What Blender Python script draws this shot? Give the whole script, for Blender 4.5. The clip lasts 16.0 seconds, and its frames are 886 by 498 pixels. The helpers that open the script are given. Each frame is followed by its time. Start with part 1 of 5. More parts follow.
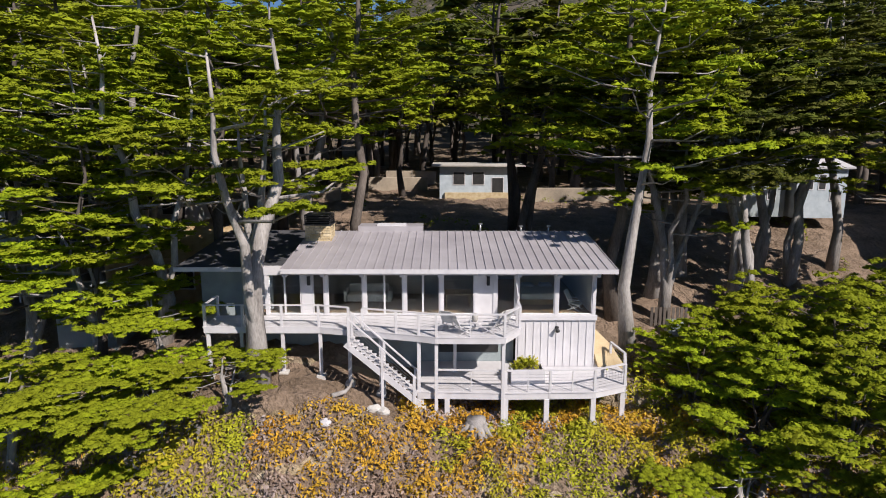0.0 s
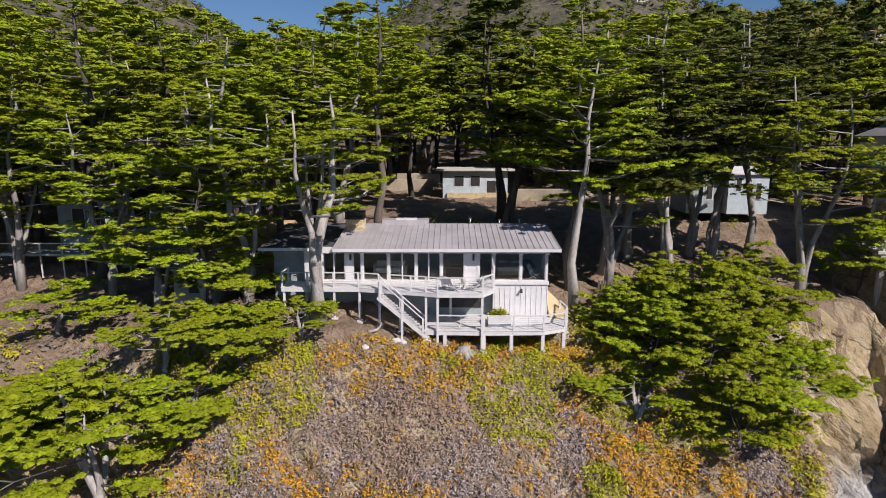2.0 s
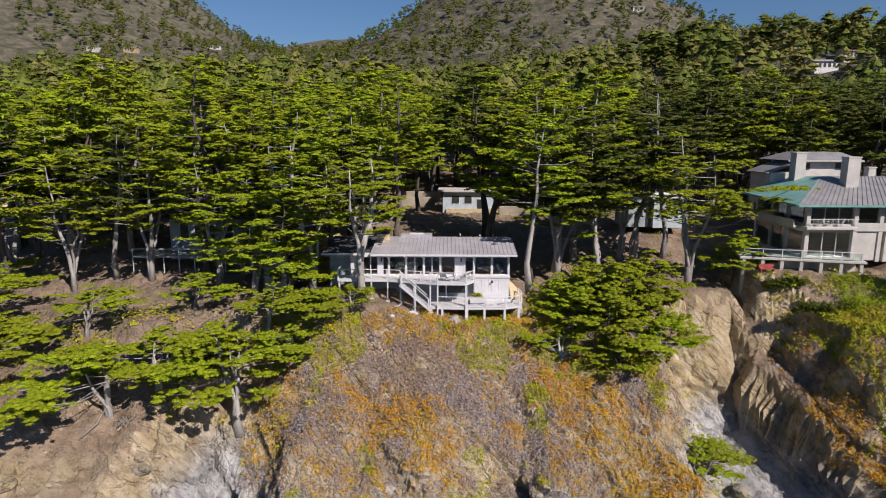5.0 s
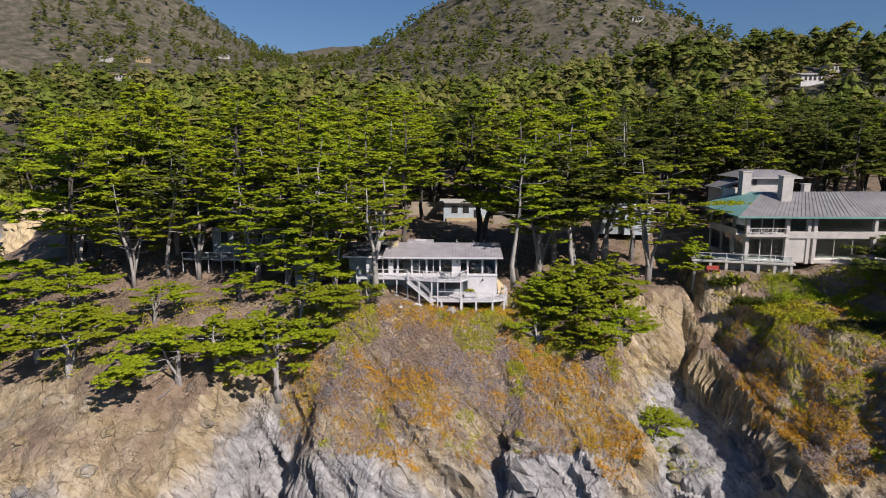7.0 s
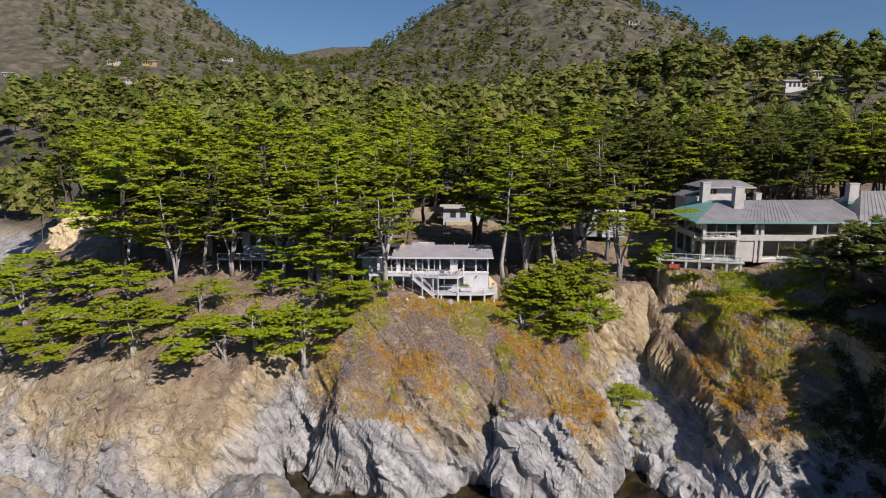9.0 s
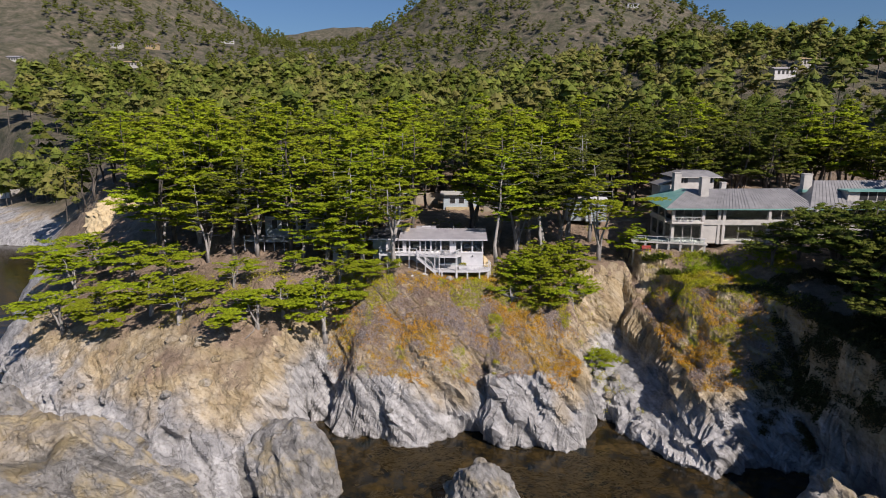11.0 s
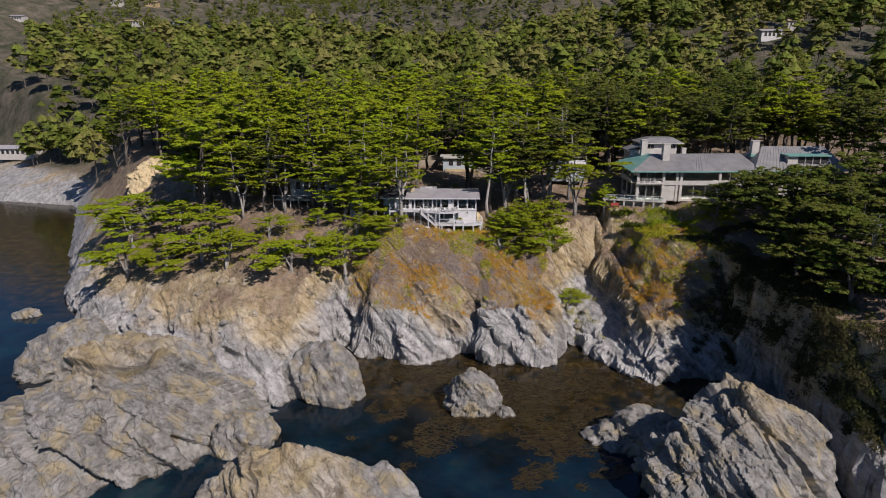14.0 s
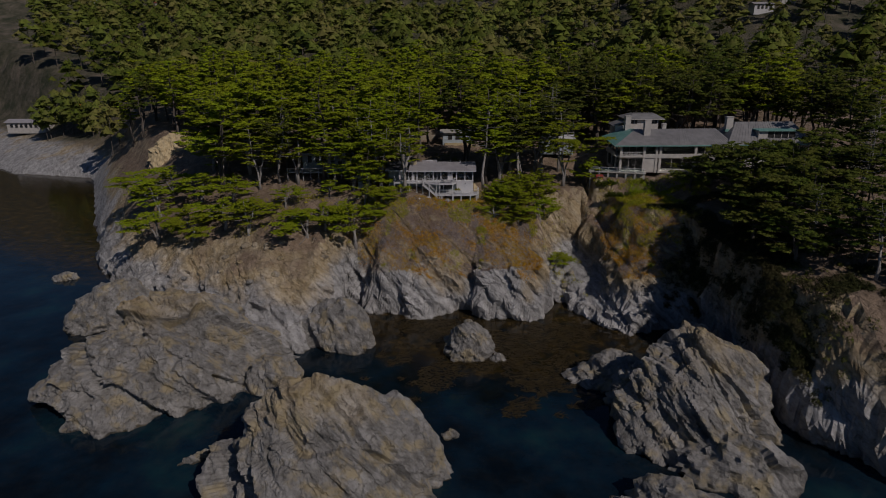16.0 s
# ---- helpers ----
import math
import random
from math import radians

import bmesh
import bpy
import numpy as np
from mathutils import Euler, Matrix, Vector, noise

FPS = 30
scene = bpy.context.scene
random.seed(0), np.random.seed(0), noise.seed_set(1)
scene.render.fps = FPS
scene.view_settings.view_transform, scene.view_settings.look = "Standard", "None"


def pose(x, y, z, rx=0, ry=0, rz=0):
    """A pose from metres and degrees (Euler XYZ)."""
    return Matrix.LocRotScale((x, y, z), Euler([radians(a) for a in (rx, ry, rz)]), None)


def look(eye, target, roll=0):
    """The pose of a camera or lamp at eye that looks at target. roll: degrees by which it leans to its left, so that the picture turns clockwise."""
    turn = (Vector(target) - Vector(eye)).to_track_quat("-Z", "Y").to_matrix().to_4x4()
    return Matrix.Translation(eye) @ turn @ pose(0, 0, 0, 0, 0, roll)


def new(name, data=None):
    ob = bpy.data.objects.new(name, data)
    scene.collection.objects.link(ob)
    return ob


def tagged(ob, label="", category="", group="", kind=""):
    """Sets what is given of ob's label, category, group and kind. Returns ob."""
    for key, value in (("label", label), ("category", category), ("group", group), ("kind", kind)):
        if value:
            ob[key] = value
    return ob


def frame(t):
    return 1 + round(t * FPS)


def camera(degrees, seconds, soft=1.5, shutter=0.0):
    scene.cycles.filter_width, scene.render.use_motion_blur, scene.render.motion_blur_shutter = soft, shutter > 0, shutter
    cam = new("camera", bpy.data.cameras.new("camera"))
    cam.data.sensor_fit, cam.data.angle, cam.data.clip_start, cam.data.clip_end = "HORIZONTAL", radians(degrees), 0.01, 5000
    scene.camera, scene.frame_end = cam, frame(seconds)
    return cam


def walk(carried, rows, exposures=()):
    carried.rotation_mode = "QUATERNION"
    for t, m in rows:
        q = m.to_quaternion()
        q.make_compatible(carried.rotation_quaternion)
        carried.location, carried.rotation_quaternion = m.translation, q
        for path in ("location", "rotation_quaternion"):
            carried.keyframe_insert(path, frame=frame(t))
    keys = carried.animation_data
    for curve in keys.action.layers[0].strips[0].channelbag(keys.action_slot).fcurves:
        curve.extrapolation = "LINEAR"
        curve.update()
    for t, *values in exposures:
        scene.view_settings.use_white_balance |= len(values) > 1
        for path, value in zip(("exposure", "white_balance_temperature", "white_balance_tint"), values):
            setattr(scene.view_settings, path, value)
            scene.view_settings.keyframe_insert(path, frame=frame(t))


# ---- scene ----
cam = camera(72.975, 16.0, soft=1.0)
# seconds, x, y, z in metres above the sea, yaw, pitch and lean to the right in degrees
PATH = [
    (0.0, 0.000, -0.000, 33.557, 0.000, -10.025, -0.061),
    (0.5, 0.125, -2.954, 33.754, 0.227, -10.153, -0.030),
    (1.0, 0.287, -6.305, 34.165, 0.410, -10.292, 0.023),
    (1.5, 0.419, -9.790, 34.632, 0.580, -10.384, 0.033),
    (2.0, 0.482, -13.614, 35.252, 0.590, -10.403, 0.017),
    (2.5, 0.490, -17.511, 36.043, 0.558, -10.444, 0.005),
    (3.0, 0.516, -21.289, 36.880, 0.524, -10.498, -0.035),
    (3.5, 0.560, -25.228, 37.770, 0.525, -10.540, -0.066),
    (4.0, 0.617, -29.176, 38.670, 0.557, -10.562, -0.084),
    (6.5, 1.955, -47.677, 41.839, 1.173, -9.911, -0.124),
    (7.0, 1.967, -51.224, 42.533, 1.170, -9.883, -0.111),
    (7.5, 2.022, -54.791, 43.171, 1.166, -9.826, -0.083),
    (8.0, 2.143, -58.443, 43.932, 1.196, -9.802, -0.028),
    (10.5, 2.575, -75.752, 47.510, 1.222, -11.135, -0.029),
    (11.0, 2.582, -79.325, 48.200, 1.198, -11.775, -0.060),
    (11.5, 2.632, -82.912, 48.935, 1.175, -12.472, -0.046),
    (12.0, 2.664, -86.389, 49.678, 1.139, -13.205, -0.025),
    (12.5, 2.756, -89.801, 50.390, 1.132, -13.916, -0.028),
    (13.0, 2.823, -93.301, 51.154, 1.136, -14.613, -0.002),
    (13.5, 2.942, -96.748, 51.914, 1.162, -15.268, 0.059),
    (14.0, 3.006, -100.244, 52.750, 1.168, -15.930, 0.096),
    (14.5, 3.017, -103.661, 53.601, 1.145, -16.633, 0.112),
    (15.0, 3.152, -107.129, 54.385, 1.170, -17.315, 0.158),
    (15.5, 3.182, -110.446, 55.114, 1.154, -18.004, 0.211),
    (16.0, 3.223, -113.760, 55.846, 1.149, -18.703, 0.245),
]


def heading(x, y, z, yaw, pitch, lean):
    a, p = radians(yaw), radians(pitch)
    return look((x, y, z), (x - math.sin(a) * math.cos(p), y + math.cos(a) * math.cos(p), z + math.sin(p)), -lean)


EXPOSURES = [(t, s + 0.16, 6350, 17) for t, s in ((0.0, 0.08), (4.0, 0.08), (6.5, 0.0), (13.3, 0.0), (14.0, -0.3), (14.5, -0.63), (15.2, -1.1), (16.0, -1.77))]
walk(cam, [(t, heading(*r)) for t, *r in PATH], EXPOSURES)

# ---- light ----
SUN = Vector((0.74, -0.85, 0.95)).normalized()
world = bpy.data.worlds.new("world")
scene.world = world
world.use_nodes = True
wn = world.node_tree.nodes
sky = wn.new("ShaderNodeTexSky")
sky.sky_type, sky.sun_disc = "NISHITA", False
sky.sun_elevation = math.asin(SUN.z)
sky.sun_rotation = math.atan2(SUN.x, SUN.y)
sky.air_density, sky.dust_density, sky.ozone_density = 1.2, 0.2, 10.0
wn["Background"].inputs["Strength"].default_value = 0.06
world.node_tree.links.new(sky.outputs["Color"], wn["Background"].inputs["Color"])
sun_data = bpy.data.lights.new("sun", "SUN")
sun_data.energy, sun_data.angle, sun_data.color = 5.0, radians(0.53), (1.0, 0.93, 0.82)
sun = new("sun", sun_data)
sun.matrix_world = look((0, 0, 200), Vector((0, 0, 200)) - SUN)


from mathutils.bvhtree import BVHTree

# ---- noise for shapes ----
def lattice(ix, iy, iz):
    h = (ix * 374761393 + iy * 668265263 + iz * 2147483647 + 1013904223) & 0xFFFFFFFF
    h = ((h ^ (h >> 13)) * 1274126177) & 0xFFFFFFFF
    h = ((h ^ (h >> 15)) * 2246822519) & 0xFFFFFFFF
    return ((h ^ (h >> 16)) & 0xFFFFFF) / 8388607.5 - 1.0


def value(x, y, z=0.0):
    """Smooth value noise in -1..1 on arrays."""
    x, y, z = np.broadcast_arrays(np.asarray(x, float), np.asarray(y, float), np.asarray(z, float))
    ix, iy, iz = (np.floor(a).astype(np.int64) for a in (x, y, z))
    fx, fy, fz = x - ix, y - iy, z - iz
    fx, fy, fz = (f * f * (3 - 2 * f) for f in (fx, fy, fz))
    out = 0
    for dx in (0, 1):
        for dy in (0, 1):
            for dz in (0, 1):
                w = (fx if dx else 1 - fx) * (fy if dy else 1 - fy) * (fz if dz else 1 - fz)
                out = out + w * lattice(ix + dx, iy + dy, iz + dz)
    return out


def fbm(x, y, z=0.0, octaves=4, gain=0.5):
    out, amp = 0, 1.0
    for k in range(octaves):
        out = out + amp * value(x * 2**k + 17 * k, y * 2**k - 9 * k, np.asarray(z) * 2**k + 5 * k)
        amp *= gain
    return out


def ridged(x, y, z=0.0, octaves=4):
    out, amp = 0, 1.0
    for k in range(octaves):
        out = out + amp * (1 - 2 * np.abs(value(x * 2**k + 31 * k, y * 2**k + 7 * k, np.asarray(z) * 2**k - 3 * k)))
        amp *= 0.5
    return out


def facets(x, y, z):
    """Angular blocks: every cell has its own offset and its own tilted face."""
    ix, iy, iz = (np.floor(a).astype(np.int64) for a in (x, y, z))
    best, out = np.full(x.shape, 9.0), np.zeros(x.shape)
    for dx in (-1, 0, 1):
        for dy in (-1, 0, 1):
            for dz in (-1, 0, 1):
                cx, cy, cz = ix + dx, iy + dy, iz + dz
                h = [lattice(cx + 101 * k, cy - 57 * k, cz + 23 * k) for k in range(6)]
                ux, uy, uz = x - cx - 0.5 - 0.42 * h[0], y - cy - 0.5 - 0.42 * h[1], z - cz - 0.5 - 0.42 * h[2]
                d = ux * ux + uy * uy + uz * uz
                near = d < best
                best = np.where(near, d, best)
                out = np.where(near, 0.55 * h[3] + 0.9 * (h[4] * ux + h[5] * uy + h[0] * uz), out)
    return out


def smooth(a, b, v):
    t = np.clip((v - a) / (b - a), 0, 1)
    return t * t * (3 - 2 * t)


# ---- materials ----
def shader(name, rough=0.8):
    m = bpy.data.materials.new(name)
    m.use_nodes = True
    b = m.node_tree.nodes["Principled BSDF"]
    b.inputs["Roughness"].default_value = rough
    return m, m.node_tree.nodes, m.node_tree.links, b


def node(nodes, kind, **values):
    n = nodes.new(kind)
    for k, v in values.items():
        n.inputs[k].default_value = v
    return n


def ramp(nodes, links, source, stops):
    r = nodes.new("ShaderNodeValToRGB")
    els = r.color_ramp.elements
    while len(els) < len(stops):
        els.new(0.5)
    for e, (p, c) in zip(els, stops):
        e.position, e.color = p, (*c, 1)
    links.new(source, r.inputs["Fac"])
    return r.outputs["Color"]


def mix(nodes, links, fac, a, b, mode="MIX"):
    n = nodes.new("ShaderNodeMix")
    n.data_type, n.blend_type = "RGBA", mode
    for sock, v in ((n.inputs["Factor"], fac), (n.inputs["A"], a), (n.inputs["B"], b)):
        if isinstance(v, bpy.types.NodeSocket):
            links.new(v, sock)
        elif isinstance(v, (int, float)):
            sock.default_value = v
        else:
            sock.default_value = (*v, 1)
    return n.outputs["Result"]


def calc(nodes, links, op, a, b=0.0, clamp=False):
    n = nodes.new("ShaderNodeMath")
    n.operation, n.use_clamp = op, clamp
    for sock, v in zip(n.inputs, (a, b)):
        if isinstance(v, bpy.types.NodeSocket):
            links.new(v, sock)
        else:
            sock.default_value = v
    return n.outputs[0]


def noise_of(nodes, links, vec, scale, detail=4.0, rough=0.55):
    n = node(nodes, "ShaderNodeTexNoise", Scale=scale, Detail=detail, Roughness=rough)
    links.new(vec, n.inputs["Vector"])
    return n.outputs["Fac"]


def bumped(nodes, links, b, height, strength=0.4, distance=0.05):
    n = node(nodes, "ShaderNodeBump", Strength=strength, Distance=distance)
    links.new(height, n.inputs["Height"])
    links.new(n.outputs["Normal"], b.inputs["Normal"])


def place_of(nodes, own=False):
    return nodes.new("ShaderNodeTexCoord").outputs["Object"] if own else nodes.new("ShaderNodeNewGeometry").outputs["Position"]


def plain(name, dark, light, rough=0.7, scale=1.5, grain=25.0, bump=0.15, metal=0.0, stretch=None, vary=0.0):
    """A surface of one kind with slow stains, fine grain and relief."""
    m, n, l, b = shader(name, rough)
    b.inputs["Metallic"].default_value = metal
    vec = place_of(n)
    if stretch:
        mp = node(n, "ShaderNodeMapping", Scale=stretch)
        l.new(vec, mp.inputs["Vector"])
        vec = mp.outputs["Vector"]
    big, fine = noise_of(n, l, vec, scale), noise_of(n, l, vec, grain, 3)
    f = calc(n, l, "ADD", calc(n, l, "MULTIPLY", big, 0.65), calc(n, l, "MULTIPLY", fine, 0.35))
    col = ramp(n, l, f, [(0.34, dark), (0.62, light)])
    if vary:
        rnd = n.new("ShaderNodeObjectInfo").outputs["Random"]
        col = mix(n, l, calc(n, l, "MULTIPLY", rnd, vary), col, tuple(c * 0.55 for c in dark))
    l.new(col, b.inputs["Base Color"])
    bumped(n, l, b, fine, bump, 0.02)
    return m


def leafy(name, shade, bright, tint, spread=0.5, patch=0.22):
    """Foliage: every spray its own green, every tree its own tint, a little light let through."""
    m, n, l, b = shader(name, 0.62)
    geo = n.new("ShaderNodeNewGeometry")
    col = ramp(n, l, geo.outputs["Random Per Island"], [(0.0, shade), (0.85, bright)])
    big = noise_of(n, l, geo.outputs["Position"], patch, 2)
    col = mix(n, l, calc(n, l, "MULTIPLY", ramp(n, l, big, [(0.42, (0, 0, 0)), (0.62, (1, 1, 1))]), 0.6), col, tint)
    rnd = n.new("ShaderNodeObjectInfo").outputs["Random"]
    col = mix(n, l, calc(n, l, "MULTIPLY", rnd, spread), col, tint)
    l.new(col, b.inputs["Base Color"])
    b.inputs["Specular IOR Level"].default_value = 0.06
    tr = n.new("ShaderNodeBsdfTranslucent")
    l.new(col, tr.inputs["Color"])
    ms = node(n, "ShaderNodeMixShader", Fac=0.1)
    l.new(b.outputs[0], ms.inputs[1])
    l.new(tr.outputs[0], ms.inputs[2])
    l.new(ms.outputs[0], n["Material Output"].inputs["Surface"])
    return m


def rock_material(name, soil=True):
    """Coastal granite: pale grey below, ochre above it, brown soil and creeping plants where the land lies flatter."""
    m, n, l, b = shader(name, 0.85)
    pos = n.new("ShaderNodeNewGeometry")
    p = pos.outputs["Position"]
    sep = n.new("ShaderNodeSeparateXYZ")
    l.new(p, sep.inputs[0])
    z = sep.outputs["Z"]
    nrm = n.new("ShaderNodeSeparateXYZ")
    l.new(pos.outputs["True Normal"], nrm.inputs[0])
    lean = calc(n, l, "MULTIPLY", calc(n, l, "ADD", sep.outputs["X"], z), 0.75)
    along = calc(n, l, "MULTIPLY", calc(n, l, "SUBTRACT", sep.outputs["X"], z), 0.2 if soil else 0.36)
    beds = n.new("ShaderNodeCombineXYZ")
    for sock, v in zip(beds.inputs, (lean, along, calc(n, l, "MULTIPLY", sep.outputs["Y"], 0.4))):
        l.new(v, sock)
    strata = noise_of(n, l, beds.outputs[0], 0.8, 10, 0.68)
    big = noise_of(n, l, p, 0.09, 4)
    mid = noise_of(n, l, p, 0.5, 6, 0.6)
    fine = noise_of(n, l, p, 5.0, 6, 0.7)
    grey = ramp(n, l, strata, [(0.3, (0.2, 0.196, 0.194)), (0.45, (0.37, 0.362, 0.36)), (0.62, (0.54, 0.53, 0.53))] if soil else [(0.3, (0.15, 0.14, 0.127)), (0.45, (0.25, 0.24, 0.226)), (0.62, (0.38, 0.367, 0.354))])
    seam = calc(n, l, "ABSOLUTE", calc(n, l, "SUBTRACT", noise_of(n, l, beds.outputs[0], 0.35, 6, 0.6), 0.5))
    warp = node(n, "ShaderNodeTexNoise", Scale=0.45, Detail=5.0, Roughness=0.65)
    l.new(p, warp.inputs["Vector"])
    bent = n.new("ShaderNodeVectorMath")
    bent.operation = "MULTIPLY_ADD"
    l.new(warp.outputs["Color"], bent.inputs[0])
    bent.inputs[1].default_value = (1.5, 0.9, 0.9)
    l.new(beds.outputs[0], bent.inputs[2])
    joints, steps = [], []
    for size in (0.42, 1.25):
        for kind in ("DISTANCE_TO_EDGE", "F1"):
            vor = node(n, "ShaderNodeTexVoronoi", Scale=size)
            vor.feature = kind
            l.new(bent.outputs[0], vor.inputs["Vector"])
            if kind == "F1":
                steps.append(vor.outputs["Color"])
            else:
                joints.append(vor.outputs["Distance"])
    split = calc(n, l, "MINIMUM", calc(n, l, "ADD", calc(n, l, "MULTIPLY", joints[0], 40.0, True), ramp(n, l, mid, [(0.45, (0, 0, 0)), (0.58, (1, 1, 1))])), calc(n, l, "ADD", calc(n, l, "MULTIPLY", joints[1], 16.0, True), calc(n, l, "ADD", ramp(n, l, fine, [(0.4, (0, 0, 0)), (0.56, (1, 1, 1))]), 0.3)))
    split = calc(n, l, "MINIMUM", split, 1.0)
    block_tone = calc(n, l, "ADD", calc(n, l, "MULTIPLY", steps[0], 0.55), calc(n, l, "MULTIPLY", steps[1], 0.3))
    ochre = ramp(n, l, strata, [(0.3, (0.2, 0.14, 0.075)), (0.45, (0.4, 0.31, 0.18)), (0.63, (0.54, 0.45, 0.32))])
    zz = calc(n, l, "ADD", z, calc(n, l, "MULTIPLY", calc(n, l, "SUBTRACT", big, 0.5), 22.0 if soil else 13.0))
    up = ramp(n, l, calc(n, l, "DIVIDE", zz, 20.0), [(0.32 if soil else 0.5, (0, 0, 0)), (0.55 if soil else 0.75, (1, 1, 1))])
    col = mix(n, l, up, grey, ochre)
    pits = ramp(n, l, noise_of(n, l, p, 1.7, 9, 0.78), [(0.34, (0.3, 0.28, 0.25)), (0.43, (0.85, 0.84, 0.82)), (0.55, (1.0, 1.0, 1.0))])
    col = mix(n, l, 0.85, col, pits, "MULTIPLY")
    wet = ramp(n, l, calc(n, l, "ADD", z, calc(n, l, "MULTIPLY", mid, 1.5)), [(0.75, (0.25, 0.22, 0.17)), (1.0, (1, 1, 1))])
    rel = calc(n, l, "ADD", calc(n, l, "MULTIPLY", strata, 0.9), calc(n, l, "MULTIPLY", fine, 0.45))
    rel = calc(n, l, "ADD", rel, calc(n, l, "ADD", calc(n, l, "MULTIPLY", split, 0.35), calc(n, l, "MULTIPLY", block_tone, 0.5)))
    col = mix(n, l, 0.6, col, ramp(n, l, split, [(0.0, (0.22, 0.2, 0.18)), (0.45, (0.86, 0.85, 0.84)), (1.0, (1, 1, 1))]), "MULTIPLY")
    col = mix(n, l, 0.7, col, ramp(n, l, block_tone, [(0.2, (0.72, 0.71, 0.7)), (0.65, (1.12, 1.11, 1.1))]), "MULTIPLY")
    if soil:
        lie = calc(n, l, "ADD", nrm.outputs["Z"], calc(n, l, "MULTIPLY", calc(n, l, "SUBTRACT", mid, 0.5), 0.5))
        flat = ramp(n, l, lie, [(0.52, (0, 0, 0)), (0.66, (1, 1, 1))])
        high = ramp(n, l, calc(n, l, "DIVIDE", zz, 20.0), [(0.6, (0, 0, 0)), (0.76, (1, 1, 1))])
        earth = ramp(n, l, fine, [(0.3, (0.1, 0.07, 0.045)), (0.5, (0.24, 0.17, 0.115)), (0.68, (0.38, 0.28, 0.2))])
        litter = ramp(n, l, mid, [(0.42, (0.34, 0.25, 0.18)), (0.6, (0.15, 0.105, 0.065))])
        earth = mix(n, l, 0.5, earth, litter)
        far = ramp(n, l, calc(n, l, "DIVIDE", sep.outputs["Y"], 1000.0), [(0.11, (0, 0, 0)), (0.2, (1, 1, 1))])
        scrub = ramp(n, l, noise_of(n, l, p, 0.09, 10, 0.75), [(0.38, (0.034, 0.04, 0.017)), (0.5, (0.09, 0.08, 0.05)), (0.66, (0.18, 0.145, 0.11))])
        earth = mix(n, l, far, earth, scrub)
        dry = ramp(n, l, calc(n, l, "DIVIDE", z, 20.0), [(0.42, (0, 0, 0)), (0.52, (1, 1, 1))])
        k = calc(n, l, "MAXIMUM", calc(n, l, "MULTIPLY", flat, high), calc(n, l, "MULTIPLY", far, dry))
        col = mix(n, l, k, col, earth)
    else:
        moss = ramp(n, l, noise_of(n, l, p, 0.35, 5), [(0.5, (0, 0, 0)), (0.64, (1, 1, 1))])
        col = mix(n, l, calc(n, l, "MULTIPLY", moss, 0.6), col, (0.42, 0.33, 0.17))
    col = mix(n, l, 1.0, col, wet, "MULTIPLY")
    l.new(col, b.inputs["Base Color"])
    bumped(n, l, b, calc(n, l, "ADD", rel, calc(n, l, "MINIMUM", calc(n, l, "MULTIPLY", seam, 10.0), 0.3)), 0.9, 0.5)
    return m


ROCK = rock_material("cliff_and_soil")
BOULDER = rock_material("sea_worn_granite", soil=False)
BARK = plain("grey_bark", (0.17, 0.155, 0.14), (0.5, 0.47, 0.44), 0.9, 2.2, 16, 1.0, stretch=(1, 1, 0.25), vary=0.4)
BARK_DARK = plain("brown_bark", (0.05, 0.04, 0.032), (0.2, 0.17, 0.145), 0.9, 1.2, 18, 0.6, stretch=(1, 1, 0.25), vary=0.5)
DEADWOOD = plain("bleached_wood", (0.16, 0.145, 0.13), (0.36, 0.34, 0.32), 0.9, 2, 30, 0.5)
LEAF = leafy("cypress_leaf", (0.12, 0.18, 0.009), (0.33, 0.415, 0.014), (0.2, 0.21, 0.014), 0.65)
# dark pine green; also paints shade into the headland and right-hand trees
LEAF_DARK = leafy("pine_and_shaded_leaf", (0.034, 0.058, 0.01), (0.095, 0.135, 0.016), (0.12, 0.115, 0.024), 0.5)
LEAF_FAR = leafy("woodland_leaf", (0.065, 0.09, 0.018), (0.165, 0.195, 0.035), (0.22, 0.175, 0.065), 0.0, 0.05)
WHITE = plain("white_painted_wood", (0.53, 0.52, 0.53), (0.63, 0.62, 0.63), 0.55, 1.5, 40, 0.1)
OFFWHITE = plain("off_white_render", (0.4, 0.375, 0.35), (0.53, 0.5, 0.465), 0.75, 0.8, 20, 0.15)
SHADEWALL = plain("blue_grey_boarding_and_shade", (0.22, 0.26, 0.27), (0.33, 0.38, 0.39), 0.6, 1.0, 25, 0.1)
ROOF = plain("grey_metal_roof", (0.3, 0.28, 0.295), (0.41, 0.39, 0.405), 0.5, 0.6, 30, 0.08)
SLATE = plain("aged_metal_roof", (0.17, 0.165, 0.165), (0.26, 0.25, 0.25), 0.55, 0.6, 30, 0.08)
TEAL = plain("weathered_copper_green", (0.1, 0.26, 0.23), (0.2, 0.38, 0.34), 0.55, 0.7, 20, 0.1)
DARKROOF = plain("dark_felt_and_shaded_roof", (0.035, 0.037, 0.042), (0.09, 0.09, 0.1), 0.8, 0.6, 20, 0.15)
STONE = plain("yellow_stone", (0.45, 0.33, 0.16), (0.75, 0.65, 0.45), 0.85, 2.5, 14, 0.4, vary=0.45)
WEATHERED = plain("weathered_wall", (0.2, 0.17, 0.13), (0.4, 0.34, 0.26), 0.9, 0.6, 12, 0.4)
CONCRETE = plain("pale_concrete", (0.36, 0.34, 0.31), (0.56, 0.54, 0.5), 0.85, 0.8, 18, 0.3)
BLACK = plain("black_metal", (0.012, 0.012, 0.013), (0.035, 0.035, 0.035), 0.5, 2, 30, 0.1)
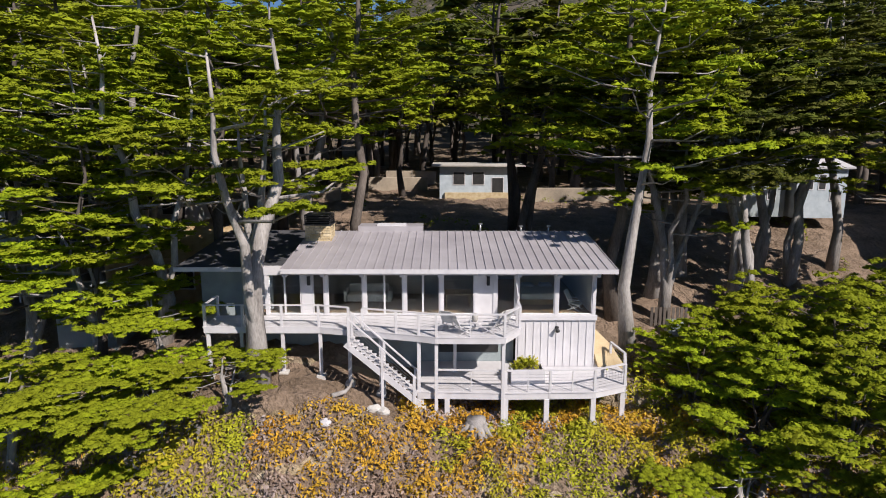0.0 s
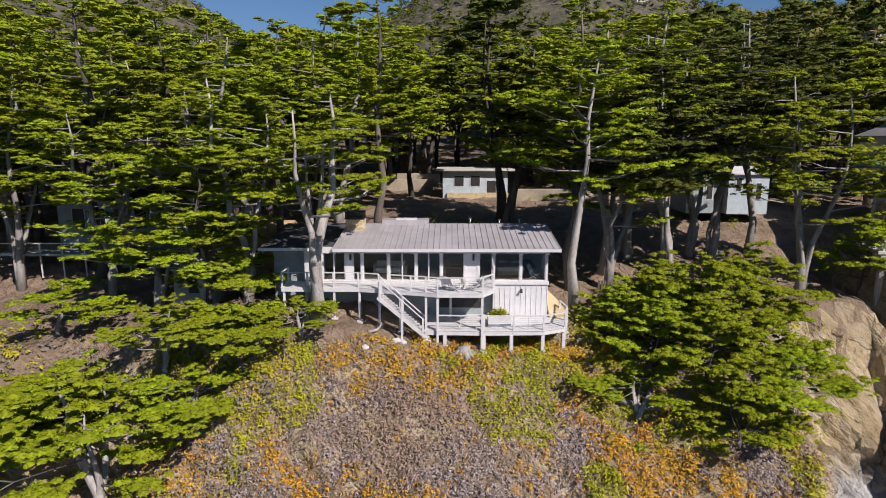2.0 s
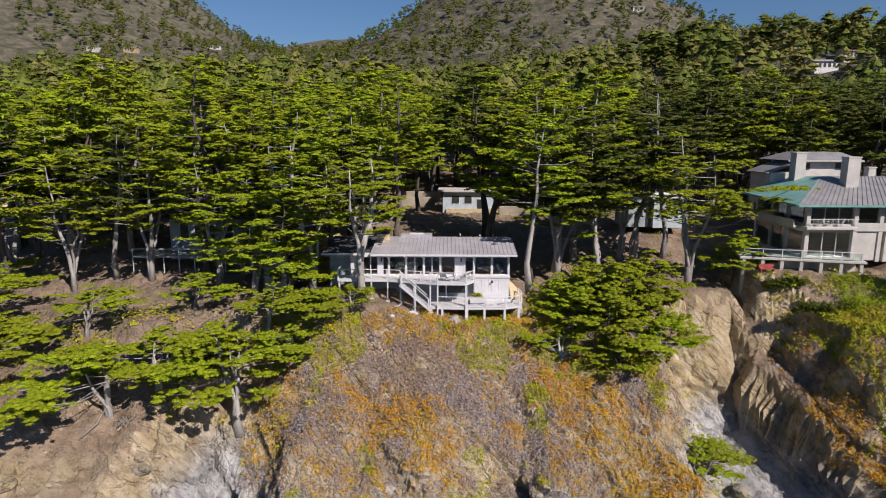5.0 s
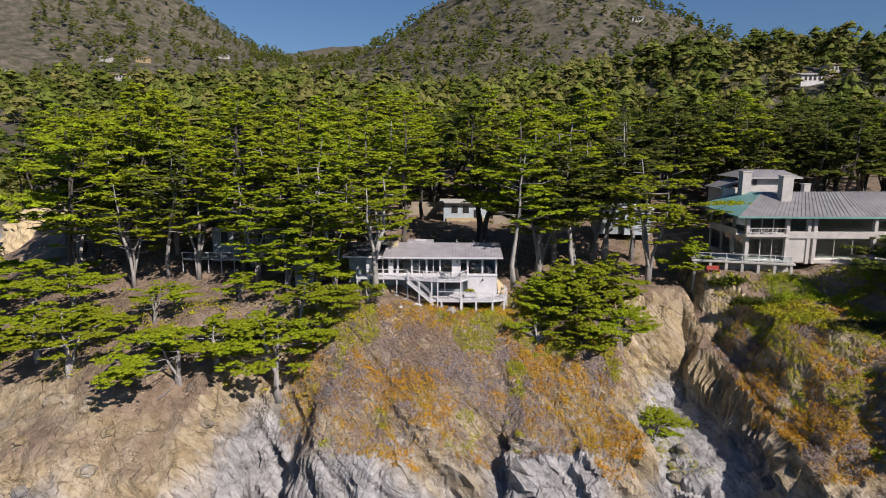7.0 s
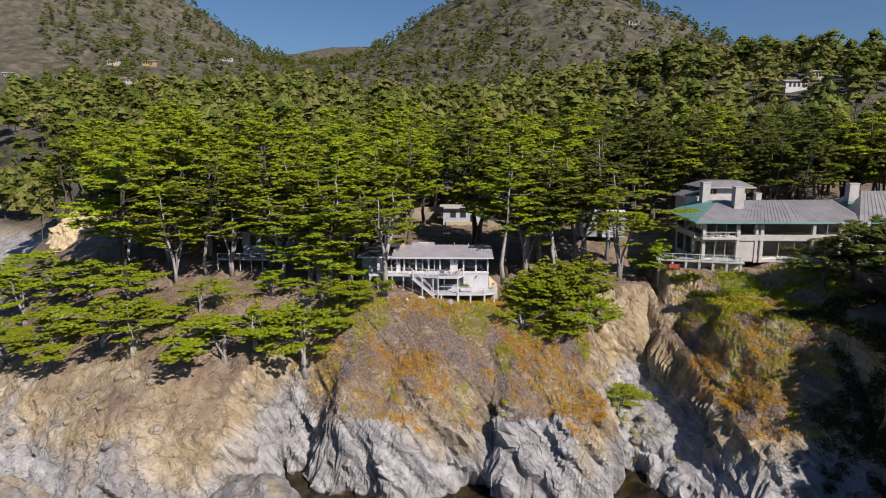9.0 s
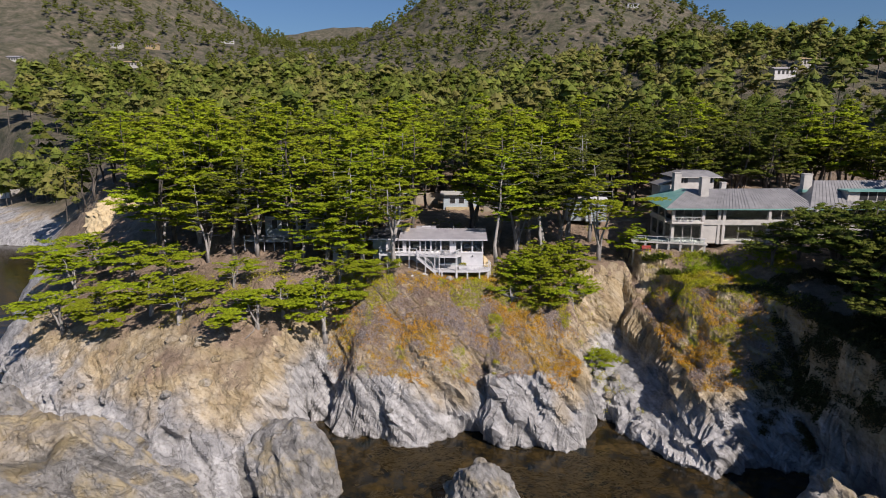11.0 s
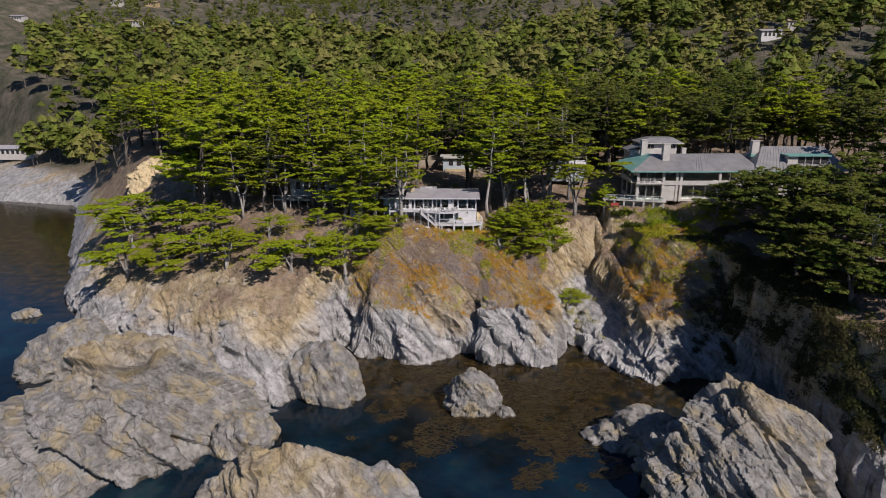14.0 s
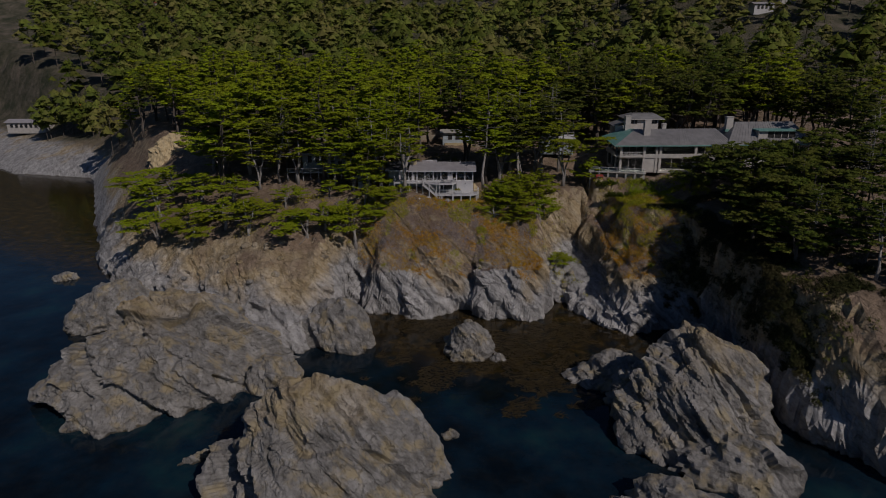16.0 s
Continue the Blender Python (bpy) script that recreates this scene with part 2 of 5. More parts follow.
STEEL = plain("grey_cable", (0.3, 0.3, 0.3), (0.45, 0.45, 0.45), 0.35, 2, 30, 0.05, metal=0.8)
TIMBER = plain("tan_timber", (0.3, 0.2, 0.1), (0.5, 0.38, 0.22), 0.8, 1.5, 25, 0.3)
SANDY = plain("packed_sand", (0.42, 0.32, 0.18), (0.6, 0.48, 0.29), 0.9, 1.0, 20, 0.3)
FABRIC = plain("pale_fabric", (0.5, 0.5, 0.48), (0.7, 0.7, 0.68), 0.9, 2, 60, 0.1)
# plaster dimmed in its base colour to give the rooms their shade
INSIDE = plain("shaded_interior_plaster", (0.22, 0.2, 0.18), (0.34, 0.32, 0.29), 0.8, 1, 15, 0.05)
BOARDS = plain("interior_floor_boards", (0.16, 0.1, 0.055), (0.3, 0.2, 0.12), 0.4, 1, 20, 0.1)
RED = plain("red_paint", (0.25, 0.04, 0.03), (0.4, 0.07, 0.05), 0.6, 2, 30, 0.1)
ORANGE = plain("orange_paint", (0.6, 0.25, 0.02), (0.8, 0.38, 0.05), 0.6, 2, 30, 0.1)
PALEBLUE = plain("pale_blue_paint", (0.33, 0.39, 0.43), (0.46, 0.52, 0.56), 0.6, 1.5, 30, 0.1)


def glass_material():
    m, n, l, b = shader("window_glass", 0.03)
    b.inputs["Base Color"].default_value = (0.72, 0.8, 0.8, 1)
    b.inputs["IOR"].default_value = 1.5
    b.inputs["Transmission Weight"].default_value = 1.0
    wob = noise_of(n, l, place_of(n), 1.2, 2)
    bumped(n, l, b, wob, 0.03, 0.02)
    return m


GLASS = glass_material()


def water_material():
    """A calm dark cove: kelp beds near the rocks, blue-green where it deepens."""
    m, n, l, b = shader("cove_water", 0.06)
    p = place_of(n)
    sep = n.new("ShaderNodeSeparateXYZ")
    l.new(p, sep.inputs[0])
    big = noise_of(n, l, p, 0.07, 5, 0.6)
    kelp = noise_of(n, l, p, 0.35, 7, 0.7)
    deep = ramp(n, l, big, [(0.38, (0.002, 0.006, 0.01)), (0.54, (0.004, 0.017, 0.032)), (0.7, (0.008, 0.036, 0.046))])
    weed = ramp(n, l, kelp, [(0.4, (0.01, 0.008, 0.004)), (0.55, (0.035, 0.024, 0.009)), (0.7, (0.085, 0.055, 0.02))])
    xy = calc(n, l, "ADD", calc(n, l, "DIVIDE", sep.outputs["Y"], 60.0), calc(n, l, "MULTIPLY", big, 0.9))
    ax = calc(n, l, "ABSOLUTE", calc(n, l, "SUBTRACT", sep.outputs["X"], 12.0))
    xy = calc(n, l, "SUBTRACT", xy, calc(n, l, "DIVIDE", ax, 120.0))
    k = ramp(n, l, xy, [(0.0, (0.1, 0.1, 0.1)), (0.16, (1, 1, 1))])
    patch = ramp(n, l, kelp, [(0.36, (0.55, 0.55, 0.55)), (0.5, (1, 1, 1))])
    col = mix(n, l, calc(n, l, "MULTIPLY", k, patch), deep, weed)
    l.new(col, b.inputs["Base Color"])
    b.inputs["IOR"].default_value = 1.33
    w1 = noise_of(n, l, p, 0.6, 3)
    w2 = noise_of(n, l, p, 2.5, 3)
    bumped(n, l, b, calc(n, l, "ADD", w1, calc(n, l, "MULTIPLY", w2, 0.3)), 0.12, 0.3)
    return m


WATER = water_material()


# ---- building helpers ----
def mesh_of(name, verts, faces, material, soft=False):
    me = bpy.data.meshes.new(name)
    me.from_pydata([tuple(v) for v in verts], [], faces)
    me.materials.append(material)
    if soft:
        me.shade_smooth()
    me.update()
    return me


def thing(name, at=(0, 0, 0), label="", category="", group="", turn=0.0):
    ob = new(name)
    ob.empty_display_size = 0.3
    ob.matrix_basis = pose(*at, 0, 0, turn)
    return tagged(ob, label, category, group)


SET = {}


def building(name, at, label, category, group=""):
    """A thing whose parts are given in the place's own coordinates."""
    ob = thing(name, at, label, category, group)
    SET[ob.name] = Matrix.Translation(at).inverted()
    return ob


def part(name, bm, material, parent, label="", soft=False):
    """Links a bmesh as one mesh object under a thing or a part."""
    me = bpy.data.meshes.new(name)
    bm.to_mesh(me)
    bm.free()
    me.materials.append(material)
    if soft:
        me.shade_smooth()
    ob = new(name, me)
    ob.parent = parent
    if parent is not None and parent.name in SET:
        ob.matrix_parent_inverse = SET[parent.name]
    return tagged(ob, label)


def shared(name, me, parent, m=None, label=""):
    ob = new(name, me)
    ob.parent = parent
    if parent.name in SET:
        ob.matrix_parent_inverse = SET[parent.name]
    if m is not None:
        ob.matrix_basis = m
    return tagged(ob, label)


def block(bm, x0, y0, z0, x1, y1, z1):
    """A box between two corners, added to bm."""
    vs = [bm.verts.new((x, y, z)) for z in (z0, z1) for y in (y0, y1) for x in (x0, x1)]
    for f in ((0, 2, 3, 1), (4, 5, 7, 6), (0, 1, 5, 4), (2, 6, 7, 3), (0, 4, 6, 2), (1, 3, 7, 5)):
        bm.faces.new([vs[i] for i in f])
    return bm


def slab(bm, outline, z0, z1):
    """A flat plate over a plan outline (counter-clockwise)."""
    lo = [bm.verts.new((x, y, z0)) for x, y in outline]
    hi = [bm.verts.new((x, y, z1)) for x, y in outline]
    bm.faces.new(hi), bm.faces.new(lo[::-1])
    for i in range(len(lo)):
        j = (i + 1) % len(lo)
        bm.faces.new((lo[i], lo[j], hi[j], hi[i]))
    return bm


def beam(bm, a, b, w, h, up=(0, 0, 1)):
    """A square bar from a to b, w wide and h deep."""
    a, b = Vector(a), Vector(b)
    d = (b - a).normalized()
    side = d.cross(Vector(up))
    side = (side if side.length > 1e-3 else Vector((1, 0, 0))).normalized()
    top = side.cross(d).normalized()
    vs = [bm.verts.new(p + side * (sx * w / 2) + top * (sz * h / 2)) for p in (a, b) for sx, sz in ((-1, -1), (1, -1), (1, 1), (-1, 1))]
    for f in ((0, 1, 2, 3), (7, 6, 5, 4), (0, 4, 5, 1), (1, 5, 6, 2), (2, 6, 7, 3), (3, 7, 4, 0)):
        bm.faces.new([vs[i] for i in f])
    return bm


def bm_box(*c, bevel=0.0):
    bm = block(bmesh.new(), *c)
    if bevel:
        bmesh.ops.bevel(bm, geom=bm.edges[:], offset=bevel, segments=1, affect="EDGES")
    return bm


def bm_beam(*a):
    return beam(bmesh.new(), *a)


def tube(points, radii, sides=8):
    """Vertices and faces of a tapering pipe along points."""
    pts = [Vector(p) for p in points]
    vs, fs = [], []
    for i, p in enumerate(pts):
        d = (pts[min(i + 1, len(pts) - 1)] - pts[max(i - 1, 0)]).normalized()
        u = d.cross(Vector((0.3, 1, 0.1))).normalized()
        w = d.cross(u)
        for k in range(sides):
            a = 2 * math.pi * k / sides
            r = radii[i] * (1 + 0.12 * math.sin(3 * a + i * 1.3))
            vs.append(p + u * (r * math.cos(a)) + w * (r * math.sin(a)))
        if i:
            o = (i - 1) * sides
            fs += [(o + k, o + (k + 1) % sides, o + sides + (k + 1) % sides, o + sides + k) for k in range(sides)]
    fs.append(tuple(range(sides))[::-1])
    fs.append(tuple(len(vs) - sides + k for k in range(sides)))
    return vs, fs


def add_mesh(store, vs, fs):
    o = len(store[0])
    store[0].extend(vs)
    store[1].extend(tuple(i + o for i in f) for f in fs)


# ---- the land ----
# along the shore: x, waterline y, top of the bare rock (y, z), brow of the slope (y, z)
SHORE = [
    (-420, 330, 350, 6, 380, 14), (-205, 160, 178, 5, 212, 12), (-160, 150, 160, 6, 172, 12), (-126, 93, 102, 8, 112, 14), (-90, 35, 45, 10, 58, 17),
    (-66, 8, 20, 12, 34, 17.5), (-50, -6, 11, 13, 26, 19), (-37, -14, 6, 13.5, 23, 20.7), (-26, -10, 9, 13, 24, 21.8), (-21, 13, 17, 10, 25, 22.2),
    (-13, 6.5, 9, 9, 25, 22.6), (-6, 6, 9, 9, 25, 22.2), (0, 5, 8.5, 9, 25.2, 20.9), (6.5, 8.5, 10, 8, 25.4, 20.4), (10, 4.5, 7.5, 9, 25.6, 20.0), (21, 3.5, 7.5, 10, 27, 20),
    (25.0, 15, 23, 7, 31, 20.5), (29, 13, 26, 6, 33.5, 21.5), (33, 3, 27, 7, 35, 21.5), (36, 0, 28, 8, 36.5, 21.5), (40, -4, 2, 8, 31, 15), (44, -2, 4, 11, 21, 20),
]
SHORE += [(48, 0, 5, 11, 18, 21), (53, -4, 4, 10, 16, 21), (56.5, -38, -28, 11, -20, 19), (64, -50, -40, 12, -30, 20), (90, -58, -46, 12, -34, 21)]
SHORE += [(420, -120, -100, 12, -80, 22)]
SH = np.array(SHORE, float)


def hills(x, y):
    """Heights inland of the plateau."""
    z = 26.5 + 0.05 * np.clip(y - 60, 0, 90) + 0.1 * np.clip(y - 150, 0, 450) + 0.02 * np.clip(y - 600, 0, 900)
    z = z + 38 * np.exp(-(((x - 260) / 150) ** 2 + ((y - 340) / 130) ** 2))
    z = z - 10 * smooth(-90, -190, x) * smooth(320, 150, y)
    z = z + 235 * np.exp(-(((x - 165) / np.where(x < 165, 325, 225)) ** 2 + ((y - 1000) / 330) ** 2))
    z = z + 260 * np.exp(-(((x + 625) / 275) ** 2 + ((y - 1050) / 420) ** 2))
    z = z + 270 * np.exp(-(((x + 350) / 900) ** 2 + ((y - 2100) / 350) ** 2))
    z = z + 60 * np.exp(-(((x - 640) / 260) ** 2 + ((y - 700) / 300) ** 2))
    return z + smooth(150, 500, y) * (9 * ridged(x / 140, y / 140, 0, 4) + 3 * fbm(x / 25, y / 25, 1, 3))


def land(x, y):
    """Height of the ground."""
    x, y = np.asarray(x, float), np.asarray(y, float)
    near = smooth(90, 55, y) * smooth(150, 110, np.abs(x))
    wx = x + near * 1.6 * fbm(x / 7, y / 7, 3.3, 3)
    wy = y + near * 1.4 * fbm(x / 6, y / 6, 8.1, 3)
    yw, yc, zc, ye, ze = (np.interp(wx, SH[:, 0], SH[:, k]) for k in range(1, 6))
    s1 = np.clip((wy - yw) / (yc - yw), 0, 1)
    s2 = np.clip((wy - yc) / (ye - yc), 0, 1)
    rock = zc * (0.5 * s1 + 0.5 * np.sqrt(s1))
    slope = (ze - zc) * (0.85 * s2 + 0.15 * np.sin(s2 * math.pi / 2))
    inland = hills(x, np.maximum(y, 60))
    s3 = smooth(0, 1, np.clip((wy - ye) / np.maximum(62 - ye, 25), 0, 1))
    z = np.where(wy < yw, -np.clip((yw - wy) * 0.8, 0, 7), rock + slope)
    z = np.where(wy > ye, ze + (inland - ze) * s3, z)
    # garden shelf below the terrace of the large house
    g = smooth(36.5, 39, x) * smooth(58, 53, x) * smooth(30, 35.5, y) * smooth(46, 42, y)
    z = z * (1 - g) + g * np.maximum(z, 24.2)
    # the level ground where the small house stands
    pad = smooth(13, 9.5, np.abs(x + 1.5)) * smooth(28.5, 29.5, y) * smooth(42, 36, y)
    return z * (1 - pad) + pad * np.interp(x, [-12, -6, -2, 8], [23.3, 23.1, 21.9, 21.9])


def lines(stretches):
    out = []
    for a, b, n in stretches:
        out += list(np.linspace(a, b, n, endpoint=False))
    return np.array(out + [stretches[-1][1]])


BVH = []


def build_ground():
    xs = lines([(-1500, -300, 40), (-300, -110, 40), (-110, -60, 60), (-60, 62, 350), (62, 110, 50), (110, 320, 40), (320, 1500, 40)])
    ys = lines([(-140, -62, 8), (-62, -16, 70), (-16, 22, 210), (22, 32, 36), (32, 60, 40), (60, 160, 30), (160, 700, 90), (700, 2600, 80)])
    gx, gy = np.meshgrid(xs, ys)
    gz = land(gx, gy)
    # the rock breaks into leaning slabs and clefts
    dzx = np.gradient(gz, axis=1) / np.gradient(gx, axis=1)
    dzy = np.gradient(gz, axis=0) / np.gradient(gy, axis=0)
    steep = smooth(0.28, 1.0, np.hypot(dzx, dzy)) * smooth(-4, 0.5, gz) * smooth(120, 60, gy)
    low = smooth(15, 7, gz)
    a = (gx * 0.75 + gz * 0.75)
    c = (gx * 0.35 - gz * 0.6 + gy * 0.5)
    r = ridged(a / 5.5, c / 11, gy / 14, 5)
    fine = ridged(a / 1.3, c / 3.2, gy / 3, 3)
    blocks = 1.5 * facets(a / 3.2, c / 7.5, gy / 6.0) + 0.8 * facets(a / 1.3 + 40, c / 3.4, gy / 2.8)
    blocks[1:-1, 1:-1] = 0.68 * blocks[1:-1, 1:-1] + 0.08 * (blocks[:-2, 1:-1] + blocks[2:, 1:-1] + blocks[1:-1, :-2] + blocks[1:-1, 2:])
    shard = ridged(a / 0.5, c / 1.9, gy / 1.6, 2)
    push = steep * (0.44 + 0.66 * low) * (0.85 * r + 0.34 * fine + 0.1 * shard + 0.8 * blocks - 0.45)
    ln = np.sqrt(1 + dzx**2 + dzy**2)
    gx = gx - push * dzx / ln
    gy = gy - push * dzy / ln
    gz = gz + push / ln * 0.7
    rough = smooth(0.5, 3, gz) * (1 - steep) * smooth(200, 60, gy)
    gz = gz + rough * (0.22 * fbm(gx / 1.8, gy / 1.8, 0, 3) + 0.1 * ridged(gx / 0.7, gy / 0.7, 2, 2))
    h, w = gx.shape
    idx = np.arange(h * w).reshape(h, w)
    quads = np.stack([idx[:-1, :-1], idx[:-1, 1:], idx[1:, 1:], idx[1:, :-1]], -1).reshape(-1, 4)
    me = bpy.data.meshes.new("ground")
    pts = np.stack([gx, gy, gz], -1).reshape(-1, 3)
    me.from_pydata(pts, [], quads.tolist())
    BVH.append(BVHTree.FromPolygons(pts.tolist(), quads.tolist()))
    me.materials.append(ROCK)
    mid_y = pts[quads[:, 0], 1]
    me.polygons.foreach_set("use_smooth", (mid_y > 33) | (steep.reshape(-1)[quads[:, 0]] < 0.4))
    ob = new("ground", me)
    return tagged(ob, "pale granite sea cliffs with brown soil and wooded slopes above", "cliff", kind="structure")


build_ground()


def ground_z(x, y):
    hit = BVH[0].ray_cast(Vector((x, y, 900)), Vector((0, 0, -1)))
    return hit[0].z if hit[0] else float(land(np.array([x]), np.array([y]))[0])


sea_bm = bmesh.new()
bmesh.ops.create_grid(sea_bm, x_segments=60, y_segments=60, size=2500)
for v in sea_bm.verts:
    v.co.y -= 1900
sea = part("water", sea_bm, WATER, None)
tagged(sea, "calm dark sea water with brown kelp in the cove", "sea", kind="structure")


KELP = plain("wet_brown_kelp", (0.018, 0.013, 0.005), (0.075, 0.052, 0.019), 0.45, 0.5, 5, 0.3, vary=0.5)


def kelp_bed():
    """Fronds drifting at the surface, combed one way by the swell."""
    rng = np.random.RandomState(71)
    verts, faces = [], []
    x, y = rng.uniform(-16, 36, 26000), rng.uniform(-37, 4, 26000)
    thick = value(x / 7, y / 5, 3.3) + 0.6 * value(x / 2.2, y / 1.6, 8.1) + 0.25 - np.clip(-20 - y, 0, 30) / 13 - np.clip(np.abs(x - 11) - 15, 0, 30) / 16
    comb = 0.5 * value(x / 9, y / 9, 5.5)
    for a, b, t in zip(x[thick > 0.12], y[thick > 0.12], comb[thick > 0.12]):
        t = t * 2.5 + rng.normal(0, 0.45) + 0.15
        bend, long, wide = rng.normal(0, 0.5), rng.uniform(0.5, 1.5), rng.uniform(0.04, 0.11)
        z = rng.uniform(0.015, 0.06)
        first = len(verts)
        for i in range(4):
            w = wide * (0.5, 1.0, 0.9, 0.15)[i]
            c, s = math.cos(t), math.sin(t)
            verts += [(a - s * w, b + c * w, z), (a + s * w, b - c * w, z + 0.01)]
            a, b, t = a + c * long / 3, b + s * long / 3, t + bend
        faces += [(first + i, first + i + 1, first + i + 3, first + i + 2) for i in (0, 2, 4)]
    tagged(new("kelp_bed", mesh_of("kelp_bed", verts, faces, KELP)), "brown kelp fronds drifting at the surface of the cove", "kelp", kind="stuff")


kelp_bed()


def sea_rock(name, x, y, rx, ry, rz, seed, lean=(0.0, 0.0), turn=0.0, peak=0.0, label="", base=-2.5, cuts=6, material=None):
    """A broken granite stack: a dome cut by tilted slabs and clefts."""
    bm = bmesh.new()
    bmesh.ops.create_icosphere(bm, subdivisions=cuts, radius=1.0)
    bm.verts.index_update()
    p = np.array([v.co[:] for v in bm.verts])
    q = p.copy()
    flat = np.sign(p[:, 2]) * np.abs(p[:, 2]) ** 0.8
    hr = 1 + peak * (np.clip(-p[:, 2], 0, 1) - np.clip(p[:, 2], 0, 1) * 0.45)
    q = np.stack([p[:, 0] * rx * hr + lean[0] * flat * rz, p[:, 1] * ry * hr + lean[1] * flat * rz, flat * rz], 1)
    size = (rx + ry) / 2
    a = (q[:, 0] * 0.75 + q[:, 2] * 0.8) + seed * 13
    c = (q[:, 0] * 0.3 - q[:, 2] * 0.6 + q[:, 1] * 0.6)
    k = max(size * 0.42, 1.6)
    d = 0.1 * size * (ridged(a / k, c / (k * 1.9), q[:, 1] / (k * 2), 4) - 0.3)
    d += 0.2 * size * facets(a / (k * 1.3), c / (k * 1.9), q[:, 1] / (k * 1.9) + seed) + 0.08 * size * facets(a / (k * 0.4), c / (k * 0.8), q[:, 1] / (k * 0.8))
    # wear the edges of the blocks a little
    ends = np.array([[v.index for v in e.verts] for e in bm.edges])
    for _ in range(1):
        total, share = np.zeros(len(d)), np.zeros(len(d))
        for i, j in ((0, 1), (1, 0)):
            np.add.at(total, ends[:, i], d[ends[:, j]])
            np.add.at(share, ends[:, i], 1)
        d = 0.72 * d + 0.28 * total / share
    d += 0.22 * ridged(a / 1.0, c / 2.6, q[:, 1] / 2.4 + seed, 3) + 0.4 * facets(a / 1.1, c / 1.7, q[:, 1] / 1.7) + 0.16 * facets(a / 0.45, c / 0.7, q[:, 1] / 0.7)
    q = q + p * np.array([1, 1, 0.6]) * d[:, None]
    for v, co in zip(bm.verts, q):
        v.co = co
    ob = part(name, bm, material or BOULDER, None)
    ob.matrix_basis = pose(x, y, base, 0, 0, turn)
    return tagged(ob, label, "rock" if material else "sea rock", "" if material else "rocks in the cove")


sea_rock("sea_rock", -12.5, -48, 14.2, 10, 16.4, 1, (-0.2, 0.2), 8, 0.5, "broad grey granite rock with ochre flanks standing in the sea", cuts=7)
sea_rock("sea_rock", -46, -22, 19.5, 11.5, 15.5, 2, (0.15, 0.3), 36, 0.45, "long pale granite headland rock stained ochre at the waterline", cuts=7)
sea_rock("sea_rock", -21.5, -4.5, 9.5, 5.5, 10.0, 15, (0.1, 0.1), -35, 0.35, "pale granite arm reaching from the cliff into the cove", cuts=5)
sea_rock("sea_rock", -29, -22.5, 5.2, 4.2, 7.2, 3, (0.1, 0.1), 10, 0.25, "rounded granite boulder beside the long headland rock", cuts=5)
sea_rock("sea_rock", -71, 2, 9.5, 6.5, 11.5, 4, (0.3, 0.0), 20, 0.5, "brown tilted granite rock off the headland", cuts=5)
sea_rock("sea_rock", 5.5, -11, 5.0, 3.4, 9.0, 5, (0.1, 0.0), -12, 0.55, "pointed pale granite rock standing in the kelp", cuts=5)
sea_rock("sea_rock", 11.5, -13.5, 1.8, 1.5, 3.8, 6, (0, 0), 0, 0.3, "small granite boulder beside the pointed rock", cuts=5)
sea_rock("sea_rock", 38.5, -33, 12, 11.5, 15.0, 27, (0.1, 0.3), -20, 0.6, "large blocky granite rock with a mossy brown crown", cuts=7)
sea_rock("sea_rock", 29.5, -21, 7.5, 4.2, 7.5, 8, (0.25, 0.1), -20, 0.3, "low cracked granite shelf beside the blocky rock", cuts=5)
sea_rock("sea_rock", 41, -45, 9.5, 4.5, 7.5, 9, (0.3, 0.1), -28, 0.3, "long tilted granite slab rising from the water", cuts=5)
sea_rock("sea_rock", 31, -53, 9.0, 4.5, 6.5, 10, (0.2, 0.0), -20, 0.3, "low dark granite reef at the mouth of the cove", cuts=5)
sea_rock("sea_rock", 49.5, -12, 3.2, 3.0, 9.0, 11, (0.0, 0), 0, 0.35, "upright granite block under the shaded cliff", cuts=5)
sea_rock("sea_rock", -96, 27, 4.0, 2.2, 4.0, 12, (0.1, 0), 0, 0.3, "pale wave-washed boulder off the point", cuts=5)
sea_rock("sea_rock", -34, -43, 3.5, 1.2, 3.2, 13, (0, 0), 40, 0.2, "low weedy rock awash in the sea", cuts=5)
sea_rock("sea_rock", 2.5, -37, 1.8, 1.2, 3.2, 14, (0, 0), 10, 0.2, "low weedy rock awash in the sea", cuts=5)

sea_rock("sandstone_outcrop", -84.8, 71.8, 6.5, 4.5, 6.5, 33, (0.1, 0.2), 10, 0.3, "bare ochre sandstone outcrop above the beach", base=23.6, cuts=5, material=SANDY)


